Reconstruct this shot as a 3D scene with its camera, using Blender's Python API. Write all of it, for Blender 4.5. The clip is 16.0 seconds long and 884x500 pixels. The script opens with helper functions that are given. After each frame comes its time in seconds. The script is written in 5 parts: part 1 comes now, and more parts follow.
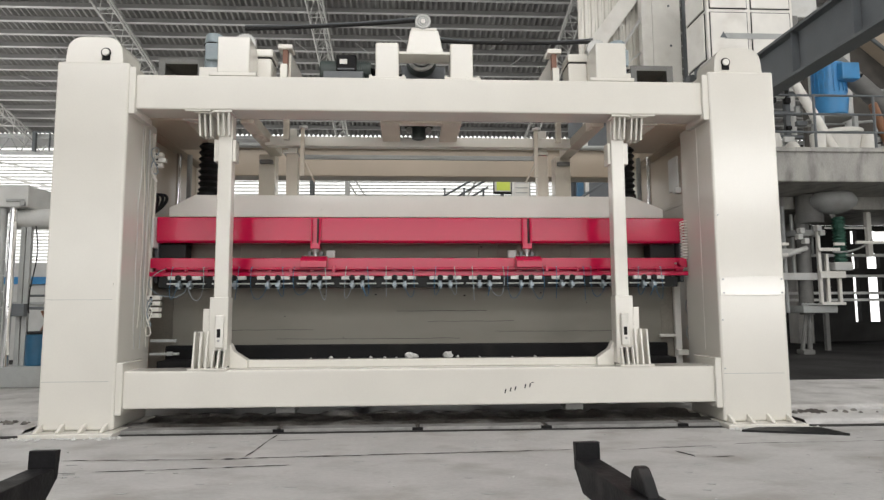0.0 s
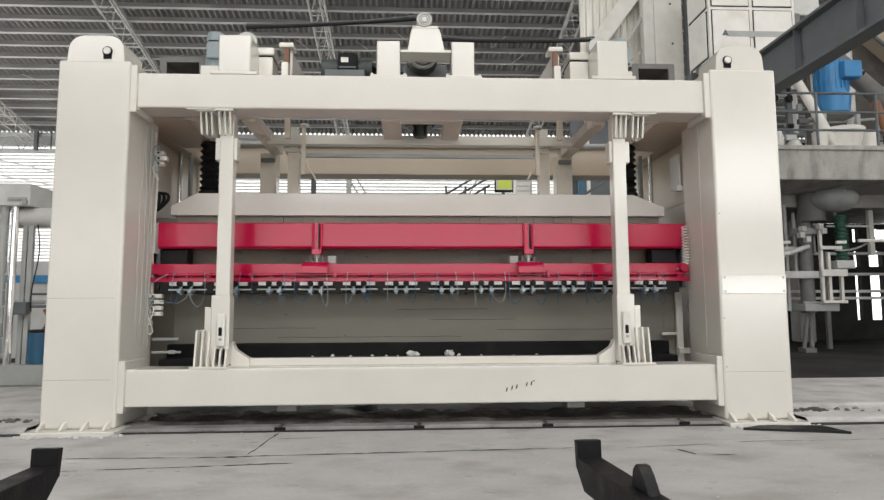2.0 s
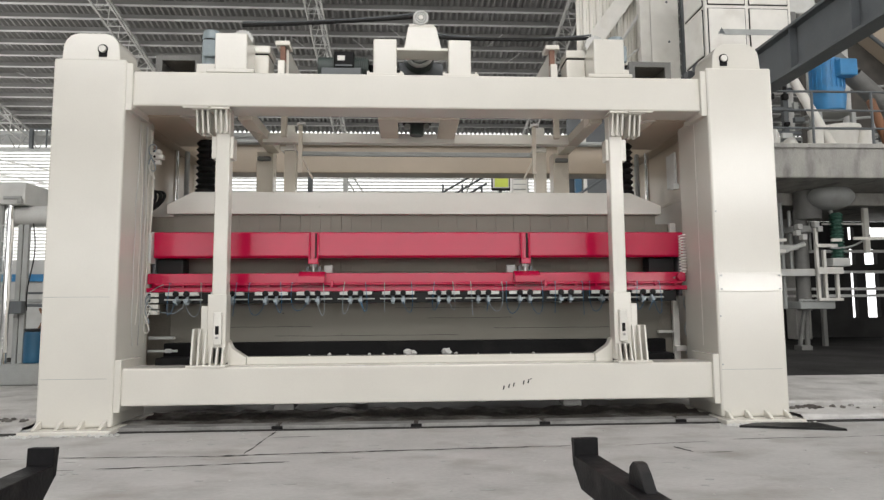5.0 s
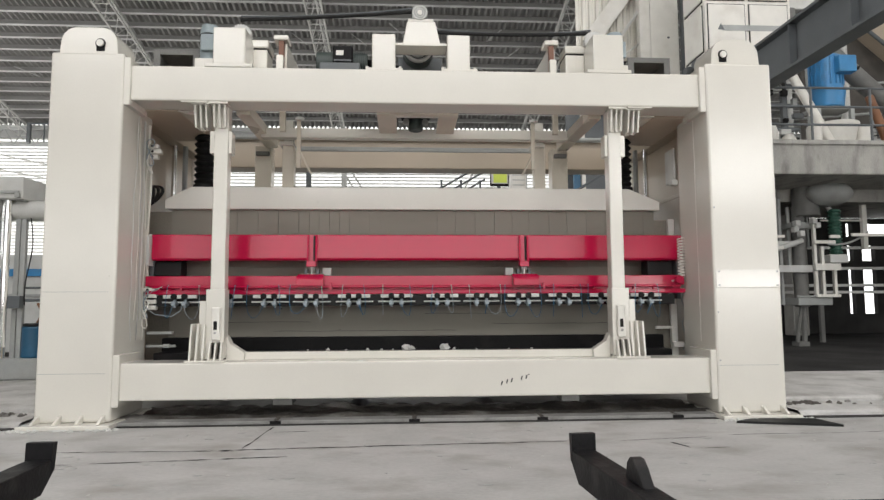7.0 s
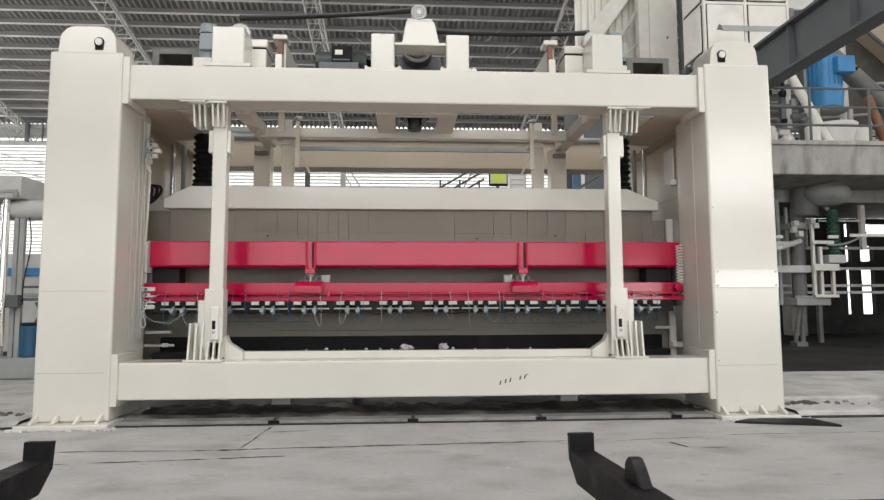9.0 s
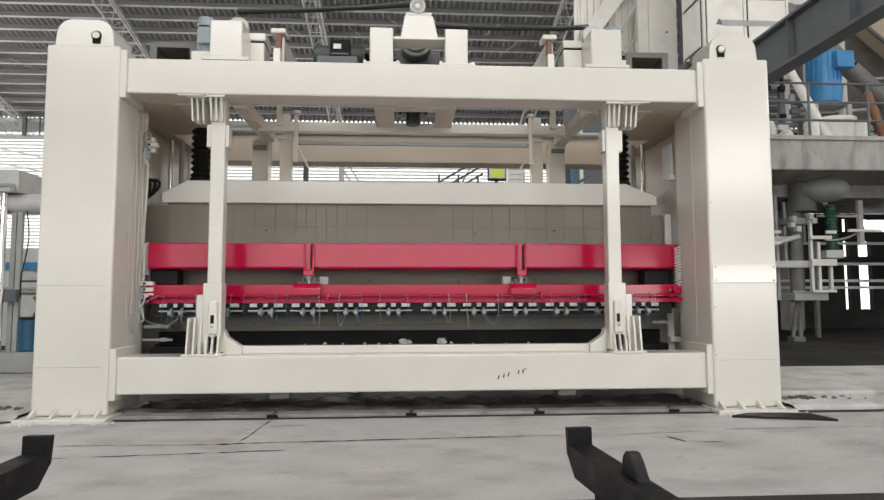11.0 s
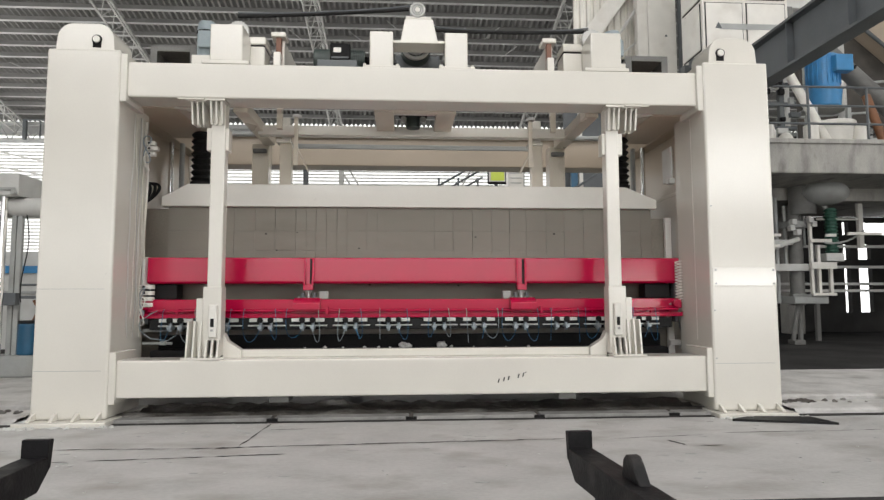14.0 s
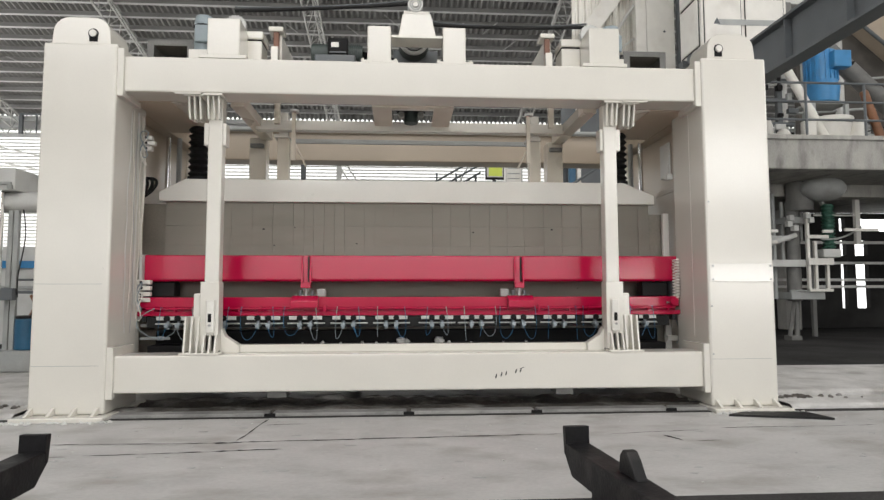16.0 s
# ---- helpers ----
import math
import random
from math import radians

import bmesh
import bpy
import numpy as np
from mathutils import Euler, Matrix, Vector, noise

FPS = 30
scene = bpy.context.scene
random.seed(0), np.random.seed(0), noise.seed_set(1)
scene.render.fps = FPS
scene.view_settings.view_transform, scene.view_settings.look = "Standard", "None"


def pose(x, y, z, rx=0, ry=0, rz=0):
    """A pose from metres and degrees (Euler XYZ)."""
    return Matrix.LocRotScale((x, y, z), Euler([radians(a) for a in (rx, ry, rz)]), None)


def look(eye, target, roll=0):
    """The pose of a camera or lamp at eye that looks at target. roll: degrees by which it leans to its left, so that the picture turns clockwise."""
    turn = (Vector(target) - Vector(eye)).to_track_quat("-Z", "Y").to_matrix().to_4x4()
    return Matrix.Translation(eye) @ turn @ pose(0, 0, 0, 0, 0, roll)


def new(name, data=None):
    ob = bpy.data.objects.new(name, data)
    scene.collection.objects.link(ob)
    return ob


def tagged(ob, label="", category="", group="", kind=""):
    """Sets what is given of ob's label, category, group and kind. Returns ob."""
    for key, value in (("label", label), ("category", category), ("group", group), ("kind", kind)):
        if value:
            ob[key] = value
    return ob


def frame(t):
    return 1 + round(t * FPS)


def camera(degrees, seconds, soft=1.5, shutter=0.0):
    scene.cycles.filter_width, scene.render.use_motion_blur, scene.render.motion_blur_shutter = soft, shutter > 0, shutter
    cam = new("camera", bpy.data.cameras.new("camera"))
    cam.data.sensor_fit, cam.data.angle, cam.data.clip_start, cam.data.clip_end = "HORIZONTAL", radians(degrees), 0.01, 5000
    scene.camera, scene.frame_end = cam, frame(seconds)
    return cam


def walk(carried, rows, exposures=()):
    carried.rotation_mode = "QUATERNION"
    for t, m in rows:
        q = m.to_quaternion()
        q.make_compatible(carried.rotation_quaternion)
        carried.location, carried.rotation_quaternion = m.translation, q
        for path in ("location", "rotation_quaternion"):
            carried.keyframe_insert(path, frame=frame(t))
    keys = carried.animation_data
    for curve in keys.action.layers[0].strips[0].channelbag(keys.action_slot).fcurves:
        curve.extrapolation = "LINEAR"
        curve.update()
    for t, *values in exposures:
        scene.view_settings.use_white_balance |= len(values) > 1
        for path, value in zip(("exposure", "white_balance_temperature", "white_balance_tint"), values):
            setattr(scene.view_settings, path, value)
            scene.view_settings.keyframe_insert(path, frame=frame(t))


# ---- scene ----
cam = camera(71.46, 16.0, soft=1.4)
EYE = Vector((-0.144, -5.8, 1.1095))


def aim(yaw, pitch, roll):
    """Camera pose at EYE: yaw to the right of +y, pitch up, lean to the left."""
    y, p = radians(yaw), radians(pitch)
    return look(EYE, EYE + Vector((math.sin(y) * math.cos(p), math.cos(y) * math.cos(p), math.sin(p))), roll)


PATH = [
    (0, 2.925, 5.561, -0.281),
    (0.5, 3.059, 5.512, -0.207),
    (1, 2.972, 5.480, -0.284),
    (1.5, 2.860, 5.487, -0.277),
    (2, 2.795, 5.405, -0.287),
    (2.5, 2.833, 5.367, -0.329),
    (3, 2.924, 5.350, -0.316),
    (3.5, 2.926, 5.381, -0.325),
    (4, 2.933, 5.476, -0.297),
    (4.2, 2.969, 5.460, -0.316),
    (6.3, 3.201, 4.898, -0.326),
    (6.5, 3.217, 4.885, -0.277),
    (7, 3.225, 4.835, -0.279),
    (7.5, 3.203, 4.877, -0.220),
    (8, 3.121, 4.767, -0.239),
    (8.5, 3.275, 4.756, -0.191),
    (9, 3.337, 4.809, -0.199),
    (9.2, 3.222, 4.778, -0.274),
    (11.3, 3.491, 4.055, -0.124),
    (11.5, 3.452, 3.889, -0.135),
    (12, 3.366, 4.166, -0.241),
    (12.5, 3.458, 4.631, -0.180),
    (13, 3.473, 4.785, -0.156),
    (13.5, 3.476, 4.692, -0.155),
    (14, 3.482, 4.631, -0.169),
    (14.5, 3.548, 4.568, -0.146),
    (15, 3.589, 4.296, -0.119),
    (15.5, 3.574, 3.902, -0.100),
    (16, 3.691, 4.207, -0.104),
]
walk(cam, [(t, aim(a, b, c)) for t, a, b, c in PATH], [(0, 0.0), (16, 0.0)])

# ---- light ----
world = bpy.data.worlds.new("world")
scene.world = world
world.use_nodes = True
wn, wl = world.node_tree.nodes, world.node_tree.links
sky = wn.new("ShaderNodeTexSky")
sky.sky_type, sky.sun_disc = "NISHITA", False
sky.sun_elevation, sky.sun_rotation = radians(55), radians(200)
soft_sky = wn.new("ShaderNodeHueSaturation")
soft_sky.inputs["Saturation"].default_value = 0.3
wl.new(sky.outputs[0], soft_sky.inputs["Color"])
wl.new(soft_sky.outputs[0], wn["Background"].inputs[0])
wn["Background"].inputs[1].default_value = 0.12


def sun_lamp():
    data = bpy.data.lights.new("sun", "SUN")
    data.energy, data.angle, data.color = 1.0, radians(12), (1.0, 0.97, 0.92)
    ob = new("sun", data)
    ob.matrix_world = look((0, -10, 40), (2, 4, 0))


def opening_lamp(name, x0, x1, y, z0, z1, watts, toward=1, color=(1.0, 0.98, 0.955)):
    """Sky light that enters through a wall opening, as wide and high as the opening."""
    data = bpy.data.lights.new(name, "AREA")
    data.shape, data.size, data.size_y, data.energy, data.color = "RECTANGLE", x1 - x0, z1 - z0, watts, color
    ob = new(name, data)
    c = Vector(((x0 + x1) / 2, y, (z0 + z1) / 2))
    ob.matrix_world = look(c, c + Vector((0, toward, 0)))
    return ob


sun_lamp()
opening_lamp("door_light", -7.0, 7.6, -19.7, 1.5, 5.5, 410)
# High fill lamp added out of view to brighten the upright faces.
opening_lamp("high_fill_light", -16.0, 5.0, -19.7, 11.5, 16.5, 1740)
opening_lamp("side_door_light", -16.0, -8.2, -19.7, 1.5, 5.5, 140)
opening_lamp("window_light", 8.8, 17.0, -19.7, 5.4, 8.2, 620)
opening_lamp("window_light", 8.8, 17.0, -19.7, 0.7, 2.4, 330)
opening_lamp("rear_window_light", -26.0, 24.0, 31.0, 1.5, 10.0, 700, -1)


def side_lamp():
    """Daylight from the west side, through an assumed opening out of view."""
    data = bpy.data.lights.new("west_side_light", "AREA")
    data.shape, data.size, data.size_y, data.energy, data.color = "RECTANGLE", 30.0, 6.0, 4200, (1.0, 0.98, 0.955)
    ob = new("west_side_light", data)
    ob.matrix_world = look((-29.9, 13.0, 6.0), (0, 13.0, 6.0))


side_lamp()


def east_lamp():
    """Fill light added from the east, out of view, for the inner column faces."""
    data = bpy.data.lights.new("east_fill_light", "AREA")
    data.shape, data.size, data.size_y, data.energy, data.color = "RECTANGLE", 20.0, 5.0, 750, (1.0, 0.98, 0.955)
    ob = new("east_fill_light", data)
    ob.matrix_world = look((26.9, -6.0, 11.0), (0, -6.0, 11.0))


east_lamp()


def overhead_lamp(x0, x1, y0, y1, watts):
    """Fill light added overhead, out of view below the roof, facing down."""
    data = bpy.data.lights.new("overhead_fill", "AREA")
    data.shape, data.size, data.size_y, data.energy, data.color = "RECTANGLE", x1 - x0, y1 - y0, watts, (1.0, 0.98, 0.955)
    ob = new("overhead_fill", data)
    yc = (y0 + y1) / 2
    ob.matrix_world = look(((x0 + x1) / 2, yc, 17.0), ((x0 + x1) / 2, yc, 0))


overhead_lamp(-7, 20, -12, -8, 2250)
overhead_lamp(4, 22, -1, 3, 450)


# ---- materials ----
def mat(name, base, rough=0.5, metal=0.0, var=0.1, scale=3.0, fine=60.0, bump=0.08, stain=None, stain_amount=0.35, coat=0.0, stretch=(1, 1, 1), rand=0.0, rvar=0.08, spec=0.5):
    """Painted, stony or metal surface: broad and fine variation, stains of their own colour, fine relief."""
    m = bpy.data.materials.new(name)
    m.use_nodes = True
    n, l = m.node_tree.nodes, m.node_tree.links
    b = n["Principled BSDF"]
    tc = n.new("ShaderNodeTexCoord")
    mp = n.new("ShaderNodeMapping")
    mp.inputs["Scale"].default_value = stretch
    l.new(tc.outputs["Object"], mp.inputs[0])

    def grain(s, detail):
        t = n.new("ShaderNodeTexNoise")
        t.inputs["Scale"].default_value, t.inputs["Detail"].default_value = s, detail
        l.new(mp.outputs[0], t.inputs["Vector"])
        return t

    def ramp(src, lo, hi, a, c):
        r = n.new("ShaderNodeMapRange")
        r.inputs["From Min"].default_value, r.inputs["From Max"].default_value = lo, hi
        r.inputs["To Min"].default_value, r.inputs["To Max"].default_value = a, c
        l.new(src, r.inputs["Value"])
        return r.outputs[0]

    big, small = grain(scale, 4), grain(fine, 3)
    hsv = n.new("ShaderNodeHueSaturation")
    hsv.inputs["Color"].default_value = (*base, 1)
    add = n.new("ShaderNodeMath")
    add.operation = "ADD"
    l.new(ramp(big.outputs[0], 0.3, 0.7, 1 - var, 1 + var), add.inputs[0])
    l.new(ramp(small.outputs[0], 0.3, 0.7, -var / 2, var / 2), add.inputs[1])
    val = add.outputs[0]
    if rand:
        oi = n.new("ShaderNodeObjectInfo")
        add2 = n.new("ShaderNodeMath")
        add2.operation = "ADD"
        l.new(val, add2.inputs[0])
        l.new(ramp(oi.outputs["Random"], 0, 1, -rand, rand), add2.inputs[1])
        val = add2.outputs[0]
    l.new(val, hsv.inputs["Value"])
    col = hsv.outputs[0]
    if stain:
        st = grain(scale * 0.6 + 0.7, 6)
        mix = n.new("ShaderNodeMixRGB")
        mix.inputs[2].default_value = (*stain, 1)
        l.new(ramp(st.outputs[0], 0.52, 0.72, 0, stain_amount), mix.inputs[0])
        l.new(col, mix.inputs[1])
        col = mix.outputs[0]
    l.new(col, b.inputs["Base Color"])
    l.new(ramp(big.outputs[0], 0.3, 0.7, max(rough - rvar, 0.03), min(rough + rvar, 1)), b.inputs["Roughness"])
    b.inputs["Metallic"].default_value = metal
    b.inputs["Specular IOR Level"].default_value = spec
    b.inputs["Coat Weight"].default_value = coat
    b.inputs["Coat Roughness"].default_value = 0.15
    if bump:
        bp = n.new("ShaderNodeBump")
        bp.inputs["Strength"].default_value, bp.inputs["Distance"].default_value = bump, 0.01
        l.new(small.outputs[0], bp.inputs["Height"])
        l.new(bp.outputs[0], b.inputs["Normal"])
    return m


def glow(name, color, strength):
    m = bpy.data.materials.new(name)
    m.use_nodes = True
    b = m.node_tree.nodes["Principled BSDF"]
    b.inputs["Base Color"].default_value = (*color, 1)
    b.inputs["Emission Color"].default_value = (*color, 1)
    b.inputs["Emission Strength"].default_value = strength
    return m


CREAM = mat("cream_paint", (0.69, 0.665, 0.605), 0.24, var=0.025, scale=1.6, bump=0.03, coat=0.5, rvar=0.015)
PLATE = mat("press_plate_paint", (0.72, 0.70, 0.645), 0.35, var=0.03, scale=1.2, bump=0.03, stain=(0.5, 0.46, 0.4), stain_amount=0.12)
GLOSS = mat("new_cream_paint", (0.71, 0.685, 0.63), 0.12, var=0.02, scale=1.6, bump=0.01, coat=0.8, rvar=0.01)
WHITE = mat("off_white_paint", (0.74, 0.72, 0.67), 0.4, var=0.05, bump=0.04, stain=(0.45, 0.4, 0.33), stain_amount=0.25)
RED = mat("red_paint", (0.43, 0.004, 0.045), 0.15, var=0.06, scale=2.0, bump=0.012, coat=0.2, rvar=0.03, spec=0.38)
CAKE = mat("green_cake", (0.262, 0.246, 0.212), 0.92, var=0.05, scale=1.5, fine=140, bump=0.25, stain=(0.165, 0.153, 0.13), stain_amount=0.3, stretch=(0.6, 1, 2.2), rand=0.02)
BLACK = mat("black_steel", (0.010, 0.0095, 0.010), 0.6, var=0.25, bump=0.15, stain=(0.06, 0.055, 0.05), stain_amount=0.2, spec=0.15)
FORK = mat("worn_black_paint", (0.008, 0.0075, 0.0085), 0.55, var=0.35, scale=9, bump=0.2, stain=(0.12, 0.105, 0.098), stain_amount=0.22, spec=0.25)
RUBBER = mat("black_rubber", (0.011, 0.011, 0.011), 0.6, var=0.2, bump=0.1, spec=0.3)
STEEL = mat("bare_steel", (0.42, 0.42, 0.41), 0.35, metal=0.85, var=0.15, bump=0.08, stain=(0.2, 0.16, 0.12))
CHROME = mat("chrome_rod", (0.8, 0.8, 0.8), 0.12, metal=1.0, var=0.03, bump=0.0)
GREY = mat("grey_paint", (0.36, 0.37, 0.36), 0.5, var=0.1, bump=0.06, stain=(0.2, 0.18, 0.15))
PALE = mat("pale_grey_paint", (0.55, 0.55, 0.53), 0.5, var=0.08, bump=0.05, stain=(0.3, 0.27, 0.22), stain_amount=0.25)
# The inner frame's shade is mixed into these two darker creams.
TAN = mat("tan_shaded_paint", (0.46, 0.385, 0.30), 0.35, var=0.05, scale=1.5, bump=0.03, rvar=0.02)
SHADECREAM = mat("shaded_cream_paint", (0.63, 0.575, 0.485), 0.32, var=0.05, scale=1.5, bump=0.03, stain=(0.42, 0.35, 0.28), stain_amount=0.3)
SLATE = mat("dark_grey_paint", (0.105, 0.115, 0.122), 0.45, var=0.12, bump=0.05, stain=(0.13, 0.12, 0.11), stain_amount=0.2)
CONCRETE = mat("floor_concrete", (0.43, 0.423, 0.413), 0.7, var=0.11, scale=2.6, fine=34, bump=0.35, stain=(0.235, 0.212, 0.186), stain_amount=0.6, stretch=(0.75, 1.3, 1))
KERB = mat("kerb_concrete", (0.52, 0.51, 0.495), 0.85, var=0.14, scale=3.0, fine=30, bump=0.5, stain=(0.24, 0.225, 0.205), stain_amount=0.6)
SLABC = mat("slab_concrete", (0.37, 0.36, 0.335), 0.85, var=0.18, scale=2.2, fine=30, bump=0.4, stain=(0.13, 0.125, 0.115), stain_amount=0.75, stretch=(1.8, 1, 0.6))
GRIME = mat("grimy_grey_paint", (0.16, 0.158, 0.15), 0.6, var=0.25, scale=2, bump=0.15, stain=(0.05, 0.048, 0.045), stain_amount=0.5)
# Slurry tone, made darker to carry the shade under the bottom beam too.
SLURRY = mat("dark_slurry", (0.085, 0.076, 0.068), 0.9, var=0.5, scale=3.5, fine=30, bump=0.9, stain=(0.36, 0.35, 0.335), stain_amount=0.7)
DARKBROWN = mat("dark_brown_sheet", (0.075, 0.068, 0.06), 0.8, var=0.3, scale=1.2, bump=0.1, stain=(0.13, 0.115, 0.1), stain_amount=0.5)
TRACKM = mat("track_steel", (0.27, 0.265, 0.255), 0.6, metal=0.2, var=0.25, scale=4, bump=0.3, stain=(0.4, 0.39, 0.37), stain_amount=0.6)
# Near-black base holds the shade below the platform in its colour.
SHADEDARK = mat("oily_floor", (0.048, 0.047, 0.046), 0.95, var=0.4, scale=0.8, bump=0.3, spec=0.08)
CRACK = mat("crack_dark", (0.022, 0.02, 0.019), 0.95, var=0.2, bump=0.1)
DUST = mat("pale_dust", (0.6, 0.59, 0.57), 0.95, var=0.1, scale=12, bump=0.5)
ROOF = mat("roof_sheet", (0.295, 0.292, 0.282), 0.6, var=0.12, scale=0.35, fine=9, bump=0.05, stain=(0.17, 0.16, 0.15), stain_amount=0.35)
# Darker copy of the purlin tone that paints the shaded side of the webs.
WEBSHADE = mat("purlin_web_shaded", (0.20, 0.198, 0.19), 0.6, var=0.15, scale=0.5, bump=0.02)
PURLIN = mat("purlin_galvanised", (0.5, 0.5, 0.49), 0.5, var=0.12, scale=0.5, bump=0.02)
WALLM = mat("wall_sheet", (0.38, 0.385, 0.38), 0.6, var=0.08, scale=0.5, bump=0.05, stain=(0.35, 0.33, 0.3))
SLAT = mat("louver_slat", (0.62, 0.625, 0.615), 0.6, var=0.06, scale=0.6, bump=0.02)
BLUE = mat("blue_paint", (0.045, 0.23, 0.48), 0.4, var=0.12, bump=0.05, stain=(0.1, 0.15, 0.2))
MOTORB = mat("motor_blue_grey", (0.26, 0.31, 0.33), 0.45, var=0.1, bump=0.05)
DRUM = mat("drum_blue", (0.016, 0.095, 0.18), 0.4, var=0.15, bump=0.05)
GREEN = mat("green_spring", (0.03, 0.10, 0.07), 0.5, var=0.15, bump=0.05)
TEAL = mat("dark_green_motor", (0.045, 0.06, 0.055), 0.5, var=0.15, bump=0.05)
ORANGE = mat("rust_orange", (0.24, 0.11, 0.055), 0.6, var=0.2, bump=0.1)
HOSEB = mat("blue_hose", (0.02, 0.11, 0.22), 0.35, var=0.1, bump=0.0)
HOSEW = mat("pale_hose", (0.27, 0.32, 0.35), 0.35, var=0.1, bump=0.0)
FITTING = mat("zinc_fitting", (0.29, 0.33, 0.36), 0.4, metal=0.4, var=0.12, bump=0.05)
LIME = mat("lime_board", (0.62, 0.72, 0.10), 0.5, var=0.05, bump=0.0)
INK = mat("marker_ink", (0.03, 0.03, 0.03), 0.8, var=0.1, bump=0.0)
def translucent(m, amount):
    """Let part of the daylight behind a thin sheet come through it."""
    n, l = m.node_tree.nodes, m.node_tree.links
    out = next(k for k in n if k.type == "OUTPUT_MATERIAL")
    tr, mix = n.new("ShaderNodeBsdfTranslucent"), n.new("ShaderNodeMixShader")
    tr.inputs["Color"].default_value = (0.86, 0.85, 0.81, 1)
    mix.inputs[0].default_value = amount
    l.new(n["Principled BSDF"].outputs[0], mix.inputs[1])
    l.new(tr.outputs[0], mix.inputs[2])
    l.new(mix.outputs[0], out.inputs["Surface"])


translucent(SLAT, 0.45)
WINDOWGLOW = glow("daylight_gap", (1.0, 1.0, 0.99), 2.4)
SKYGLOW = glow("daylight_sky", (1.0, 1.0, 0.98), 1.15)


# ---- building helpers ----
def box(bm, x0, x1, y0, y1, z0, z1):
    v = [bm.verts.new((x, y, z)) for x in (x0, x1) for y in (y0, y1) for z in (z0, z1)]
    for f in ((0, 1, 3, 2), (4, 6, 7, 5), (0, 4, 5, 1), (2, 3, 7, 6), (0, 2, 6, 4), (1, 5, 7, 3)):
        bm.faces.new([v[i] for i in f])


def prism(bm, pts, axis, a, b):
    """Extrude a closed outline from a to b along an axis: 'x' takes (y, z), 'y' takes (x, z), 'z' takes (x, y)."""
    def at(p, d):
        return {"x": (d, p[0], p[1]), "y": (p[0], d, p[1]), "z": (p[0], p[1], d)}[axis]
    lo, hi = [bm.verts.new(at(p, a)) for p in pts], [bm.verts.new(at(p, b)) for p in pts]
    k = len(pts)
    bm.faces.new(lo), bm.faces.new(hi)
    for i in range(k):
        bm.faces.new((lo[i], lo[(i + 1) % k], hi[(i + 1) % k], hi[i]))


def cyl(bm, p0, p1, r, seg=16, r2=None):
    p0, p1 = Vector(p0), Vector(p1)
    m = Matrix.Translation((p0 + p1) / 2) @ (p1 - p0).to_track_quat("Z", "Y").to_matrix().to_4x4()
    bmesh.ops.create_cone(bm, cap_ends=True, segments=seg, radius1=r, radius2=r if r2 is None else r2, depth=(p1 - p0).length, matrix=m)


def tube(bm, pts, r, seg=6):
    """A round cable or hose along points."""
    pts = [Vector(p) for p in pts]
    rings = []
    for i, p in enumerate(pts):
        d = (pts[min(i + 1, len(pts) - 1)] - pts[max(i - 1, 0)]).normalized()
        u = d.cross(Vector((0.31, 0.9, 0.22))).normalized()
        w = d.cross(u)
        rings.append([bm.verts.new(p + r * (math.cos(a) * u + math.sin(a) * w)) for a in (2 * math.pi * k / seg for k in range(seg))])
    for a, b in zip(rings, rings[1:]):
        for k in range(seg):
            bm.faces.new((a[k], a[(k + 1) % seg], b[(k + 1) % seg], b[k]))
    bm.faces.new(rings[0]), bm.faces.new(rings[-1])


def ring(bm, c, axis, r, thick, seg=24, tseg=8):
    """A torus around c; axis is a unit vector."""
    q = Vector(axis).to_track_quat("Z", "Y").to_matrix().to_4x4()
    m = Matrix.Translation(c) @ q
    rows = []
    for i in range(seg):
        a = 2 * math.pi * i / seg
        rows.append([bm.verts.new(m @ Vector(((r + thick * math.cos(b)) * math.cos(a), (r + thick * math.cos(b)) * math.sin(a), thick * math.sin(b)))) for b in (2 * math.pi * k / tseg for k in range(tseg))])
    for i in range(seg):
        a, b = rows[i], rows[(i + 1) % seg]
        for k in range(tseg):
            bm.faces.new((a[k], a[(k + 1) % tseg], b[(k + 1) % tseg], b[k]))


def ball(bm, c, r, squash=(1, 1, 1), seg=10):
    bmesh.ops.create_uvsphere(bm, u_segments=seg, v_segments=max(6, seg * 2 // 3), radius=r, matrix=Matrix.Translation(c) @ Matrix.Diagonal((*squash, 1)))


def lump(bm, c, r, seed):
    """A broken crumb of dried mortar."""
    rng = random.Random(seed)
    g = bmesh.ops.create_icosphere(bm, subdivisions=2, radius=r, matrix=Matrix.Translation(c))
    for v in g["verts"]:
        d = v.co - Vector(c)
        v.co = Vector(c) + Vector((d.x * rng.uniform(0.7, 1.25), d.y * rng.uniform(0.7, 1.2), max(d.z * rng.uniform(0.5, 1.0), -r * 0.55)))


def sagging(a, b, drop, k=10):
    a, b = Vector(a), Vector(b)
    return [a.lerp(b, i / k) + Vector((0, 0, -drop * 4 * (i / k) * (1 - i / k))) for i in range(k + 1)]


